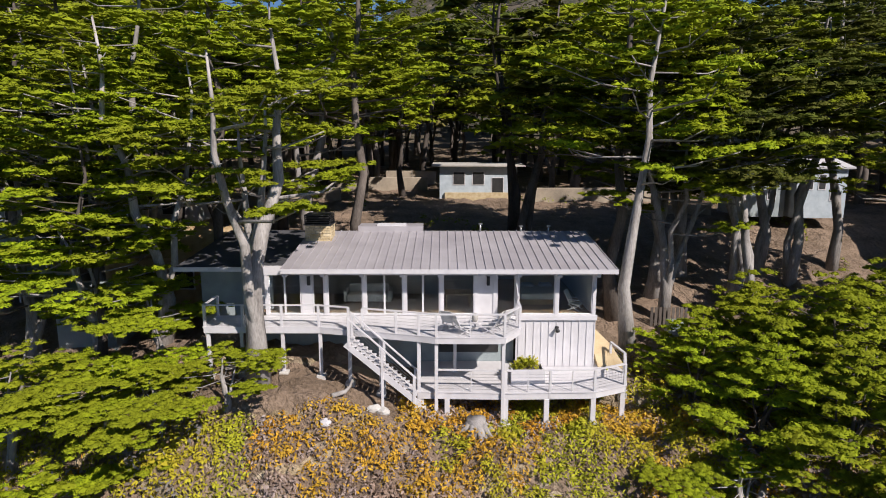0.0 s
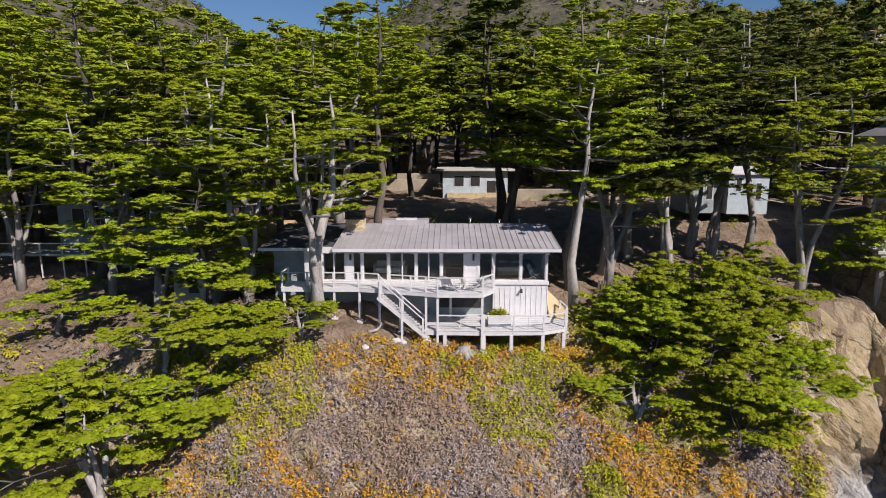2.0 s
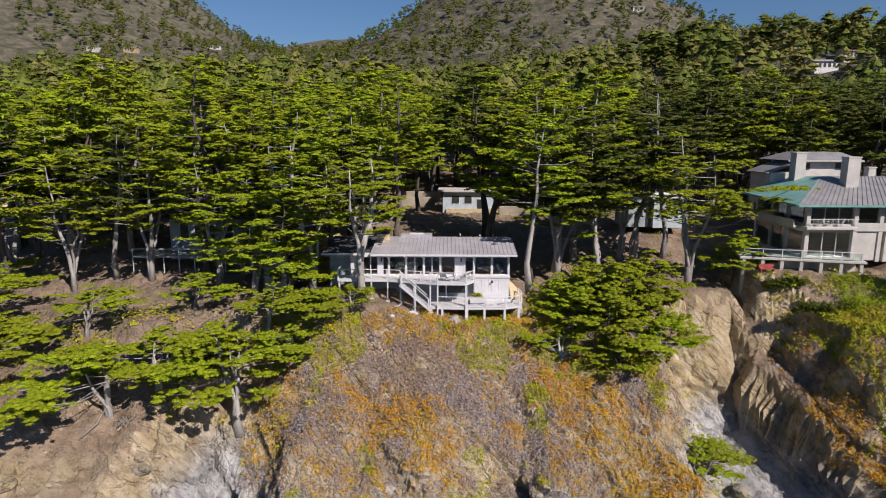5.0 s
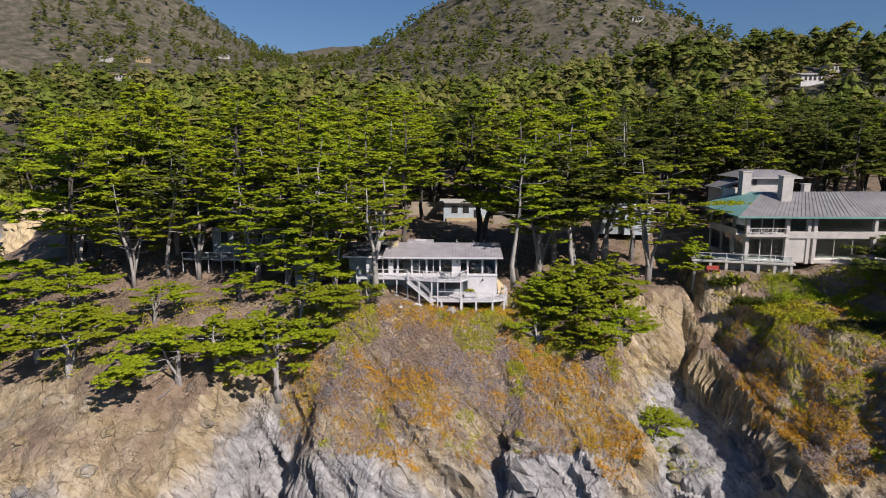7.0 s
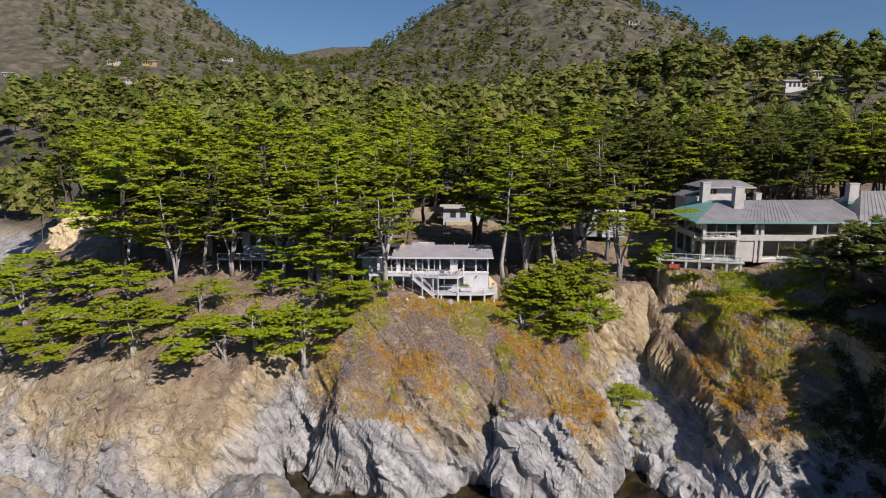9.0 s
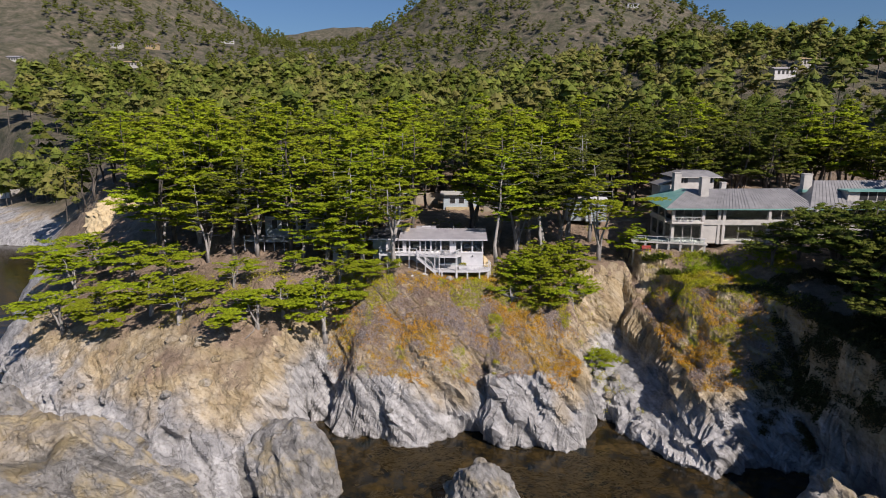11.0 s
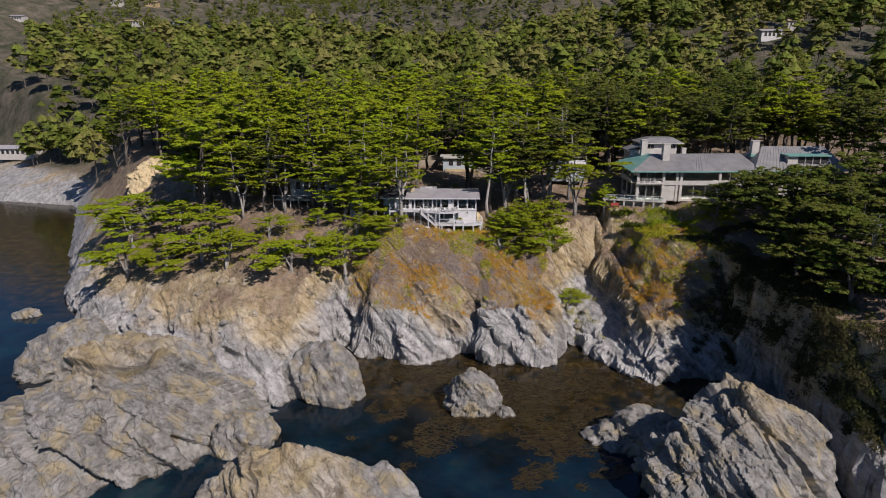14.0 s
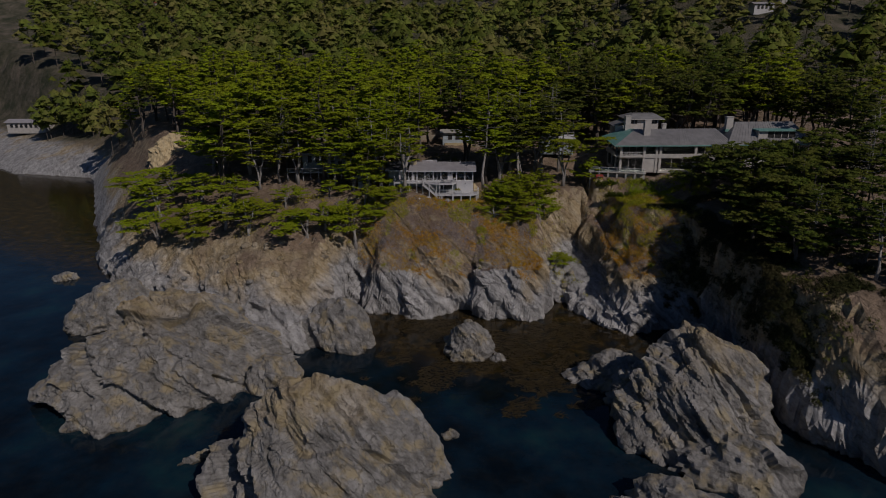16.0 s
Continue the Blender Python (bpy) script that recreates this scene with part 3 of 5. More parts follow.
# ---- trees ----
def spray_mesh(name, centres, radii, count, size, material, rng, droop=0.0):
    """Flat pads of many small leaf sprays, each spray a bent pair of faces."""
    reps = np.repeat(np.arange(len(centres)), count)
    c, r = np.asarray(centres)[reps], np.asarray(radii)[reps]
    n = len(reps)
    ang, rad = rng.uniform(0, 2 * np.pi, n), np.sqrt(rng.uniform(0.0, 1, n))
    edge = 1 + 0.3 * np.sin(ang * 3 + reps * 1.7) + 0.2 * np.sin(ang * 5 + reps)
    x, y = np.cos(ang) * rad * r[:, 0] * edge, np.sin(ang) * rad * r[:, 0] * edge
    z = rng.normal(0, 0.33, n) * r[:, 1] + r[:, 1] * (0.5 - rad * rad) - droop * rad * r[:, 0]
    p = c + np.stack([x, y, z], 1)
    out = np.stack([np.cos(ang + rng.normal(0, 0.7, n)), np.sin(ang + rng.normal(0, 0.7, n)), rng.normal(0.1, 0.28, n)], 1)
    out /= np.linalg.norm(out, axis=1)[:, None]
    side = np.cross(out, np.stack([rng.normal(0, 0.4, n), rng.normal(-0.25, 0.4, n), np.ones(n)], 1))
    side /= np.linalg.norm(side, axis=1)[:, None]
    ln, wd = size * rng.uniform(0.7, 1.5, n)[:, None], size * rng.uniform(0.3, 0.55, n)[:, None]
    v = np.stack([p - out * ln * 0.5, p + side * wd, p + out * ln * 0.6 + [0, 0, 0.06], p - side * wd], 1).reshape(-1, 3)
    i = np.arange(n) * 4
    f = np.stack([i, i + 1, i + 2, i + 3], 1)
    me = bpy.data.meshes.new(name)
    me.from_pydata(v, [], f.tolist())
    me.materials.append(material)
    return me


def tuft_mesh(name, centres, radii, count, size, material, rng, low=-0.15, core=0.0):
    """Small domes of overlapping leaf sprays: every spray lies on the skin of its dome."""
    reps = np.repeat(np.arange(len(centres)), count)
    c, r = np.asarray(centres, float)[reps], np.asarray(radii, float)[reps]
    n = len(reps)
    ang, up = rng.uniform(0, 2 * np.pi, n), rng.uniform(low, 1.0, n)
    flat = np.sqrt(np.clip(1 - up * up, 0, 1))
    d = np.stack([np.cos(ang) * flat, np.sin(ang) * flat, up], 1)
    shape = np.stack([r[:, 0], r[:, 0], r[:, 1]], 1)
    p = c + d * shape * rng.uniform(0.9, 1.15, n)[:, None]
    face = d / shape
    face /= np.linalg.norm(face, axis=1)[:, None]
    face += rng.normal(0, 0.3, (n, 3)) + [0, 0, 0.25]
    face /= np.linalg.norm(face, axis=1)[:, None]
    out = d * [1, 1, 0.4] + rng.normal(0, 0.5, (n, 3))
    out -= face * np.sum(out * face, 1)[:, None]
    out /= np.linalg.norm(out, axis=1)[:, None] + 1e-9
    side = np.cross(face, out)
    ln, wd = size * rng.uniform(0.6, 1.35, n)[:, None], size * rng.uniform(0.16, 0.32, n)[:, None]
    v = np.stack([p - out * ln * 0.5, p - side * wd + out * ln * 0.1, p + out * ln * 0.65, p + side * wd + out * ln * 0.05], 1).reshape(-1, 3)
    i = np.arange(n) * 4
    f = np.stack([i, i + 1, i + 2, i + 3], 1).tolist()
    if core:
        # the packed twigs inside: a low uneven cap under the sprays
        m = len(centres)
        c, r = np.asarray(centres, float)[:, None, :], np.asarray(radii, float)
        a = np.arange(6)[None, :] * np.pi / 3 + rng.uniform(0, 6.28, (m, 1))
        w = core * r[:, :1] * rng.uniform(0.75, 1.15, (m, 6))
        rim = c + np.stack([np.cos(a) * w, np.sin(a) * w, rng.uniform(-0.25, 0.1, (m, 6)) * r[:, 1:]], 2)
        caps = np.concatenate([rim, c + [0, 0, 1] * (core * 0.9 * r[:, 1])[:, None, None]], 1).reshape(-1, 3)
        o = (n * 4 + np.arange(m) * 7)[:, None]
        for k in range(6):
            f += np.concatenate([o + k, o + (k + 1) % 6, o + 6], 1).tolist()
        v = np.concatenate([v, caps])
    me = bpy.data.meshes.new(name)
    me.from_pydata(v, [], f)
    me.materials.append(material)
    return me


def cypress_meshes(height, spread, clear, stems, pads, count, size, seed, leaf, bark, tuft=0.55, flat=0.46, lean=(0, 0), trunk=0.38, top=0.45, rise=0.22):
    """Trunk and crown of a wind-shaped cypress: stems that fork, crooked limbs, level plates of foliage tufts."""
    rng = np.random.RandomState(seed)
    store = ([], [])
    centres, radii = [], []

    def plate(at, az, half_long, half_wide):
        """One level plate: tufts over an uneven oval, lower at the rim."""
        tilt, roll = rng.uniform(-0.05, 0.28), rng.normal(0, 0.12)
        n = max(4, int(1.6 * half_long * half_wide / tuft**2))
        for _ in range(n):
            a, d = rng.uniform(0, 2 * math.pi), math.sqrt(rng.uniform(0, 1))
            e = 1 + 0.25 * math.sin(3 * a + seed + len(centres) * 0.01)
            u, w = math.cos(a) * d * half_long * e, math.sin(a) * d * half_wide * e
            r = tuft * rng.uniform(0.65, 1.3) * (1.1 - 0.35 * d)
            centres.append(at + np.array([math.cos(az) * u - math.sin(az) * w, math.sin(az) * u + math.cos(az) * w, 0.3 * tuft * (1 - d * d) + rng.normal(0, 0.16) * tuft + tilt * u + roll * w]))
            radii.append((r, r * flat * rng.uniform(0.8, 1.2)))

    for s in range(stems):
        a = rng.uniform(0, 2 * math.pi)
        off = 0 if stems == 1 else height * 0.12
        fork = height * clear * rng.uniform(0.25, 0.5)
        pts, rr = [], []
        for k in range(8):
            h = k / 7
            w = smooth(fork / height * 0.6, 0.8, h)
            pts.append((lean[0] * h * height + math.cos(a) * off * w + rng.normal(0, 0.012) * height * (h > 0.1),
                        lean[1] * h * height + math.sin(a) * off * w + rng.normal(0, 0.012) * height * (h > 0.1), h * height * (0.95 - 0.08 * s)))
            rr.append(trunk * (1.35 if k == 0 else 1) * (1 - 0.86 * h) / (1 if s == 0 else 1.4))
        pts[0] = (pts[0][0], pts[0][1], -0.8)
        add_mesh(store, *tube(pts, rr, 9))
        P = np.array(pts)
        for k in range(2):
            plate(P[7 - k] + [rng.normal(0, 0.04) * spread, rng.normal(0, 0.04) * spread, 0.1], rng.uniform(0, 6.28), spread * rng.uniform(0.12, 0.2), spread * 0.12)
        limbs = pads // stems
        for j in range(limbs):
            h = clear + (1 - clear) * ((j + rng.uniform(0, 1)) / limbs) ** 0.9
            k = min(int(h * 7), 6)
            q = P[k] + (P[k + 1] - P[k]) * (h * 7 - k)
            az = a * 1.3 + j * 2.4 + rng.normal(0, 0.5)
            u = (h - clear) / (1 - clear)
            reach = spread * (0.5 + 0.5 * math.sin(math.pi * min(1, (0.25 + u * 0.75)))) * (1 - top * u) * rng.uniform(0.5, 1.0)
            e = q + np.array([math.cos(az) * reach, math.sin(az) * reach, reach * rise * rng.uniform(0.4, 1.6)])
            m = q + (e - q) * 0.5 + np.array([rng.normal(0, 0.09) * reach, rng.normal(0, 0.09) * reach, -0.07 * reach])
            lr = max(0.035, trunk * 0.27 * (1 - h * 0.6))
            add_mesh(store, *tube([q, m, e], [lr, lr * 0.7, 0.03], 5))
            half = max(0.8, reach * rng.uniform(0.36, 0.5))
            plate(e - np.array([math.cos(az), math.sin(az), 0]) * half * 0.3, az, half, half * rng.uniform(0.6, 0.85))
            if reach > spread * 0.35:
                b = az + rng.choice([-1, 1]) * rng.uniform(0.5, 0.9)
                t = m + np.array([math.cos(b), math.sin(b), rng.uniform(0.1, 0.3)]) * reach * 0.42
                add_mesh(store, *tube([m, (m + t) / 2 - [0, 0, 0.05 * reach], t], [lr * 0.6, lr * 0.45, 0.02], 4))
                plate(t, b, half * 0.6, half * 0.45)
    return mesh_of("trunk", store[0], store[1], bark, True), tuft_mesh("crown", centres, radii, count, size, leaf, rng, -0.05, 0.95)


KINDS = {}


def tree_kind(name, **k):
    KINDS[name] = cypress_meshes(**k)


def tree(kind, x, y, scale=1.0, turn=0.0, label="tall cypress with a pale trunk and level green foliage pads", group="cypress grove", z=None, name="cypress_tree", category="tree"):
    ob = thing(name, (x, y, ground_z(x, y) if z is None else z), label, category, group, turn)
    ob.scale = (scale,) * 3
    trunk_me, crown_me = KINDS[kind]
    shared("trunk", trunk_me, ob)
    shared("crown", crown_me, ob)
    return ob


for tail, n, s, t, wood in (("", 20, 0.2, 0.5, BARK), ("_far", 9, 0.5, 0.85, BARK_DARK)):
    tree_kind("tall_a" + tail, height=25, spread=9.5, clear=0.36, stems=2, pads=30, count=n, size=s, tuft=t, seed=1, leaf=LEAF, bark=wood, trunk=0.5, top=0.4)
    tree_kind("tall_b" + tail, height=27, spread=8.0, clear=0.4, stems=1, pads=28, count=n, size=s, tuft=t, seed=2, leaf=LEAF, bark=BARK_DARK, trunk=0.45, top=0.5)
    tree_kind("tall_c" + tail, height=23, spread=10.0, clear=0.38, stems=3, pads=33, count=n, size=s, tuft=t, seed=3, leaf=LEAF, bark=wood, trunk=0.45, lean=(0.05, -0.03), top=0.12)
    tree_kind("pine_a" + tail, height=24, spread=8.0, clear=0.42, stems=2, pads=30, count=n, size=s, tuft=t, seed=4, leaf=LEAF_DARK, bark=wood, trunk=0.38, top=0.2)
tree_kind("low_a", height=7.0, spread=6.5, clear=0.4, stems=3, pads=15, count=24, size=0.13, tuft=0.32, seed=5, leaf=LEAF, bark=BARK, trunk=0.3, lean=(0.14, -0.05), top=0.1, rise=0.14, flat=0.42)
tree_kind("low_b", height=5.4, spread=6.0, clear=0.36, stems=3, pads=15, count=24, size=0.13, tuft=0.32, seed=6, leaf=LEAF, bark=BARK, trunk=0.25, lean=(-0.12, -0.08), top=0.1, rise=0.12, flat=0.42)
tree_kind("front", height=17, spread=7.0, clear=0.5, stems=4, pads=20, count=26, size=0.14, tuft=0.34, seed=7, leaf=LEAF, bark=BARK, trunk=0.5, top=0.25, lean=(-0.035, 0.0))
tree_kind("leaning", height=20, spread=7.0, clear=0.42, stems=1, pads=18, count=18, size=0.22, tuft=0.45, seed=14, leaf=LEAF, bark=BARK, trunk=0.36, top=0.15, lean=(0.06, 0.03))
tree_kind("dark_low", height=9.0, spread=7.0, clear=0.25, stems=3, pads=18, count=13, size=0.28, tuft=0.55, seed=8, leaf=LEAF_DARK, bark=BARK_DARK, trunk=0.3, top=0.2)
tree_kind("bush", height=6.0, spread=4.8, clear=0.12, stems=4, pads=28, count=22, size=0.14, tuft=0.3, seed=9, leaf=LEAF, bark=BARK_DARK, trunk=0.12, flat=0.5, top=0.5)

# by the house
tree("front", -8.6, 26.6, 0.95, 0, "pale multi-stemmed cypress growing through the front of the deck", z=23.1)
tree("leaning", 10.4, 32.3, 1.0, 0, "leaning cypress with a furrowed grey trunk beside the house", z=23.0)
for k, x, y, s, a in [("low_b", -11.8, 23.6, 0.55, 330), ("low_b", -15.2, 20.5, 0.7, 60), ("low_a", -18, 23.0, 0.75, 10), ("low_b", -14, 23.4, 0.65, 80), ("low_b", -9.4, 24.4, 0.5, 210), ("low_a", -19.5, 17.5, 1.4, 150), ("low_b", -29.5, 13.3, 1.25, 15), ("low_a", -17.5, 29.4, 1.0, 200), ("low_a", -21.5, 30, 1.15, 90), ("low_b", -14.2, 29.0, 0.8, 300),
                      ("low_b", -26.0, 15.0, 1.05, 200), ("low_a", -43, 14.2, 1.15, 100), ("low_b", -50, 18.6, 1.3, 190), ("low_b", -57, 17, 1.1, 80), ("low_b", -22, 20.5, 1.0, 280), ("low_a", -36.5, 22.0, 0.75, 40), ("low_b", -27, 26.5, 0.7, 120), ("low_a", -51, 28.5, 1.05, 330),
                      ("low_a", -67, 20.5, 1.15, 260), ("low_b", -60, 22.5, 1.0, 20), ("low_a", -72, 33, 1.2, 170), ("low_b", -62, 36, 1.3, 70), ("low_b", -72, 42, 1.5, 10), ("low_a", -82, 46, 1.2, 250)]:
    tree(k, x, y, s, a, "low spreading cypress with bright level foliage on the slope", "low cypresses on the slope")
for k, x, y, s, a in [("bush", 17.5, 24, 1.0, 40), ("bush", 20, 28, 1.15, 140), ("bush", 14.5, 25.5, 0.9, 30), ("low_b", 23.5, 23.5, 0.9, 250), ("bush", 23, 32, 1.2, 330), ("bush", 18, 20, 0.8, 90),
                      ("bush", 13, 29, 0.8, 60), ("bush", 16, 31.5, 1.1, 10), ("low_a", 27, 20, 0.7, 60), ("low_b", 12.5, 22.5, 0.6, 200), ("bush", 25, 27, 0.9, 120)]:
    tree(k, x, y, s, a, "dense green cypress thicket on the brow beside the house", "thicket beside the house")
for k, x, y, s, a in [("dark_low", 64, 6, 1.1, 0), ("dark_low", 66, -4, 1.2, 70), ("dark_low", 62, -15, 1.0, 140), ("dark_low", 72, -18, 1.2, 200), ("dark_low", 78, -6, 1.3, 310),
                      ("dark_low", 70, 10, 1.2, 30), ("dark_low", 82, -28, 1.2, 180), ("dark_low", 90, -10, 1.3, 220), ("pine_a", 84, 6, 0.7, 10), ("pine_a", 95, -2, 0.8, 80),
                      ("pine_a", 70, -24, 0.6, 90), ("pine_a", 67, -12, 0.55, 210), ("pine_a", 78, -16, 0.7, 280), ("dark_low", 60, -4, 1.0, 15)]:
    tree(k, x, y, s, a, "spreading cypress on the headland, leaves darkened for its shade", "trees on the headland")

for k, x, y, s, a in [("tall_a", -15.2, 31.3, 0.7, 70), ("tall_b", -17.5, 29.2, 0.5, 160), ("tall_c", -20, 34.4, 0.75, 250), ("tall_a", -30, 41.5, 0.85, 20), ("tall_c", -37, 37, 0.78, 110), ("tall_a", -44.5, 46.8, 0.85, 200),
                      ("tall_a", -52, 46, 0.9, 290), ("tall_c", -64, 51, 0.9, 40), ("tall_b", -23.5, 38, 0.85, 130), ("tall_c", -58, 42, 0.75, 220), ("tall_b", -13.5, 36.5, 0.8, 310), ("tall_a", -27, 33.5, 0.62, 60), ("tall_c", -47, 37, 0.72, 10),
                      ("tall_b", 11.5, 39, 0.95, 0), ("tall_a", 15, 42, 0.95, 90), ("pine_a", 20, 40, 0.95, 180), ("pine_a", 26, 44, 1.0, 30), ("pine_a", 31, 47, 1.0, 120), ("tall_b", -6, 43, 0.95, 40), ("tall_a", -10, 46, 0.9, 260)]:
    tree(k, x, y, s, a, "pale-trunked cypress with level foliage close to the houses")
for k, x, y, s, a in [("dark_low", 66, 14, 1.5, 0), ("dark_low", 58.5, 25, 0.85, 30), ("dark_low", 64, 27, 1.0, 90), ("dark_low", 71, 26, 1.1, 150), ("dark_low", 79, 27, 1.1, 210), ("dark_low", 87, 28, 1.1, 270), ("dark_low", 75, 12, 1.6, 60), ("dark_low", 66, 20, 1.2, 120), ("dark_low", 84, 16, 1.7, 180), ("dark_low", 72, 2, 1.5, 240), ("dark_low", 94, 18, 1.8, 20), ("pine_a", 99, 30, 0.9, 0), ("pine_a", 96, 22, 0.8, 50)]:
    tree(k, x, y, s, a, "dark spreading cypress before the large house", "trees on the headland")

# the grove behind: a jittered planting that leaves the houses and paths clear
rng = np.random.RandomState(11)
CLEAR = [(-16, 28, 9.5, 41), (-3, 60, 12, 82), (-40, 40, -24, 51), (24, 50, 40, 66), (37, 24, 100, 60), (-12, 36, 10, 44), (9, 50, 22, 64)]
GROVE = ["tall_a", "tall_b", "tall_c", "pine_a"]
count = 0
for row in range(13):
    for col in range(31):
        x, y = -142 + col * 8.6 + rng.uniform(-3.4, 3.4) + (row % 2) * 4.3, 37 + row * 8.4 + rng.uniform(-2.6, 2.6)
        pick, s, a = rng.randint(4), rng.uniform(0.78, 1.08), rng.uniform(0, 360)
        if any(x0 - 1 < x < x1 + 1 and y0 - 1 < y < y1 + 1 for x0, y0, x1, y1 in CLEAR):
            continue
        if x < -66 and y < 82 + 0.9 * max(0, -85 - x) or rng.uniform() < 0.18 + 0.2 * (y > 110) or (abs(x - 3) < 13 and y < 60 and rng.uniform() < 0.45):
            continue
        tree(("pine_a" if x > 28 and rng.uniform() < 0.7 else GROVE[pick]) + ("_far" if y > 47 or abs(x) > 45 else ""), x, y, s, a, "tall forest cypress with a bare trunk and layered crown")
        count += 1


def far_woods(name, spots, clumps, count, size, leaf, label, wide=0.3):
    """Woodland too far to count: uneven crowns of leaf clumps, one mesh, and the trunks below them."""
    rng = np.random.RandomState(5)
    centres, radii = [], []
    store = ([], [])
    for x, y, z, h in spots:
        lop, low = rng.uniform(0.7, 1.3), rng.uniform(0.28, 0.45)
        for k in range(clumps):
            a, u = rng.uniform(0, 6.28), low + (0.98 - low) * (k + rng.uniform(0, 1)) / clumps
            d = h * wide * 1.35 * lop * math.sin(math.pi * min(1, 0.18 + 0.8 * (u - low) / (1 - low))) * rng.uniform(0.25, 1.0)
            centres.append((x + math.cos(a) * d, y + math.sin(a) * d, z + h * u))
            radii.append((h * rng.uniform(0.1, 0.18), h * rng.uniform(0.09, 0.16)))
        if clumps > 9:
            add_mesh(store, *tube([(x, y, z - 1), (x + rng.normal(0, 0.6), y, z + h * 0.8)], [h * 0.013, h * 0.005], 4))
    if store[0]:
        tagged(new(name + "_trunks", mesh_of(name + "_trunks", store[0], store[1], BARK_DARK)), "brown bare trunks in the hillside woodland", "woodland", kind="stuff")
    me = tuft_mesh(name, centres, radii, count, size, leaf, rng, -0.3, 0.8)
    return tagged(new(name, me), label, "woodland", kind="stuff")


def spots(n, x0, x1, y0, y1, lo, hi, keep, seed):
    rng = np.random.RandomState(seed)
    x, y = rng.uniform(x0, x1, n), rng.uniform(y0, y1, n)
    sel = keep(x, y, rng.uniform(0, 1, n))
    x, y = x[sel], y[sel]
    return list(zip(x, y, land(x, y) - 0.5, rng.uniform(lo, hi, len(x))))


wood = spots(900, -400, 380, 140, 440, 16, 27, lambda x, y, r: (np.abs(x) < 0.62 * (y + 115) + 20) & ((y > 192) | (x > -150)) & ~((np.abs(x + 236) < 22) & (y < 240)), 21)
far_woods("near_woodland", [s for i, s in enumerate(wood) if i % 3], 23, 17, 0.9, LEAF_FAR, "mixed olive-green woodland covering the lower hillside")
far_woods("dark_woodland", [s for i, s in enumerate(wood) if i % 3 == 0], 20, 18, 0.9, LEAF_DARK, "dark green pines among the hillside woodland", 0.24)
wood = spots(5600, -800, 800, 430, 1250, 9, 19, lambda x, y, r: (np.abs(x) < 0.62 * (y + 115)) & (r < np.where(x < -120, 0.9, 1.0) * (1 - 0.55 * smooth(600, 1050, y)) + 0.6 * value(x / 70, y / 70)), 22)
far_woods("far_woodland", wood, 7, 11, 1.6, LEAF_DARK, "scattered dark pines and oaks over the far hills", 0.3)


# ---- low plants and litter on the slopes ----
ICE_DRY = leafy("dry_iceplant", (0.16, 0.13, 0.125), (0.42, 0.36, 0.35), (0.34, 0.22, 0.13), 0.0)
ICE_RUST = leafy("rusty_iceplant", (0.28, 0.13, 0.015), (0.66, 0.36, 0.04), (0.5, 0.35, 0.04), 0.0)
ICE_GREEN = leafy("green_iceplant", (0.15, 0.17, 0.012), (0.42, 0.42, 0.03), (0.46, 0.36, 0.03), 0.0)
SHADE_SCRUB = leafy("shade_darkened_scrub", (0.018, 0.022, 0.008), (0.06, 0.065, 0.022), (0.075, 0.06, 0.03), 0.0)
TWIG = leafy("grey_twigs", (0.1, 0.09, 0.08), (0.28, 0.26, 0.24), (0.2, 0.18, 0.15), 0.0)


def creepers():
    """Mats of creeping plants: rusty, green and dry grey patches that run into each other."""
    rng = np.random.RandomState(31)
    x, y = rng.uniform(-19, 57, 54000), rng.uniform(4, 29, 54000)
    mid = (x < 27) & (x > -19)
    right = (x > 37.5) & (y < 30)
    z = land(x, y)
    keep = (mid | right) & ~((x > 24) & (x < 37.5)) & (z > 7.5 + 2.0 * value(x / 3, y / 3)) & (z < 21.8) & (rng.uniform(0, 1, len(x)) < 0.75)
    keep &= ~((x > -13) & (x < -2) & (y > 24.6 + 0.5 * np.sin(x))) & ~((x < -11) & (y < 14) & (rng.uniform(0, 1, len(x)) < 0.6))
    x, y, z = x[keep], y[keep], z[keep]
    tone = 0.8 * value(x / 4, y / 4) + 0.55 * value(x / 1.3, y / 1.3, 4) + rng.normal(0, 0.3, len(x)) + 0.15 * smooth(0, 8, x)
    green = 0.8 * value(x / 3, y / 3, 9) + 0.4 * value(x, y, 7) + smooth(14, 20, z) * (0.75 * smooth(-1, 5, x) + 0.8 * smooth(-7, -11, x)) - 0.1
    pick = np.where(green > 0.42, 2, np.where(tone > 0.16, 1, 0))
    for k, (name, leaf, label) in enumerate([("dry_creeper", ICE_DRY, "dry grey-mauve creeping plants on the sea slope"),
                                              ("rusty_creeper", ICE_RUST, "rust-orange creeping plants on the sea slope"),
                                              ("green_creeper", ICE_GREEN, "yellow-green creeping plants under the deck")]):
        at = [(a, b, ground_z(a, b) + 0.05) for a, b in zip(x[pick == k], y[pick == k])]
        rad = np.stack([rng.uniform(0.14, 0.36, len(at)), rng.uniform(0.16, 0.42, len(at))], 1)
        tagged(new(name, tuft_mesh(name, at, rad, 11, 0.17, leaf, rng, -0.1)), label, "ground cover", kind="stuff")


creepers()


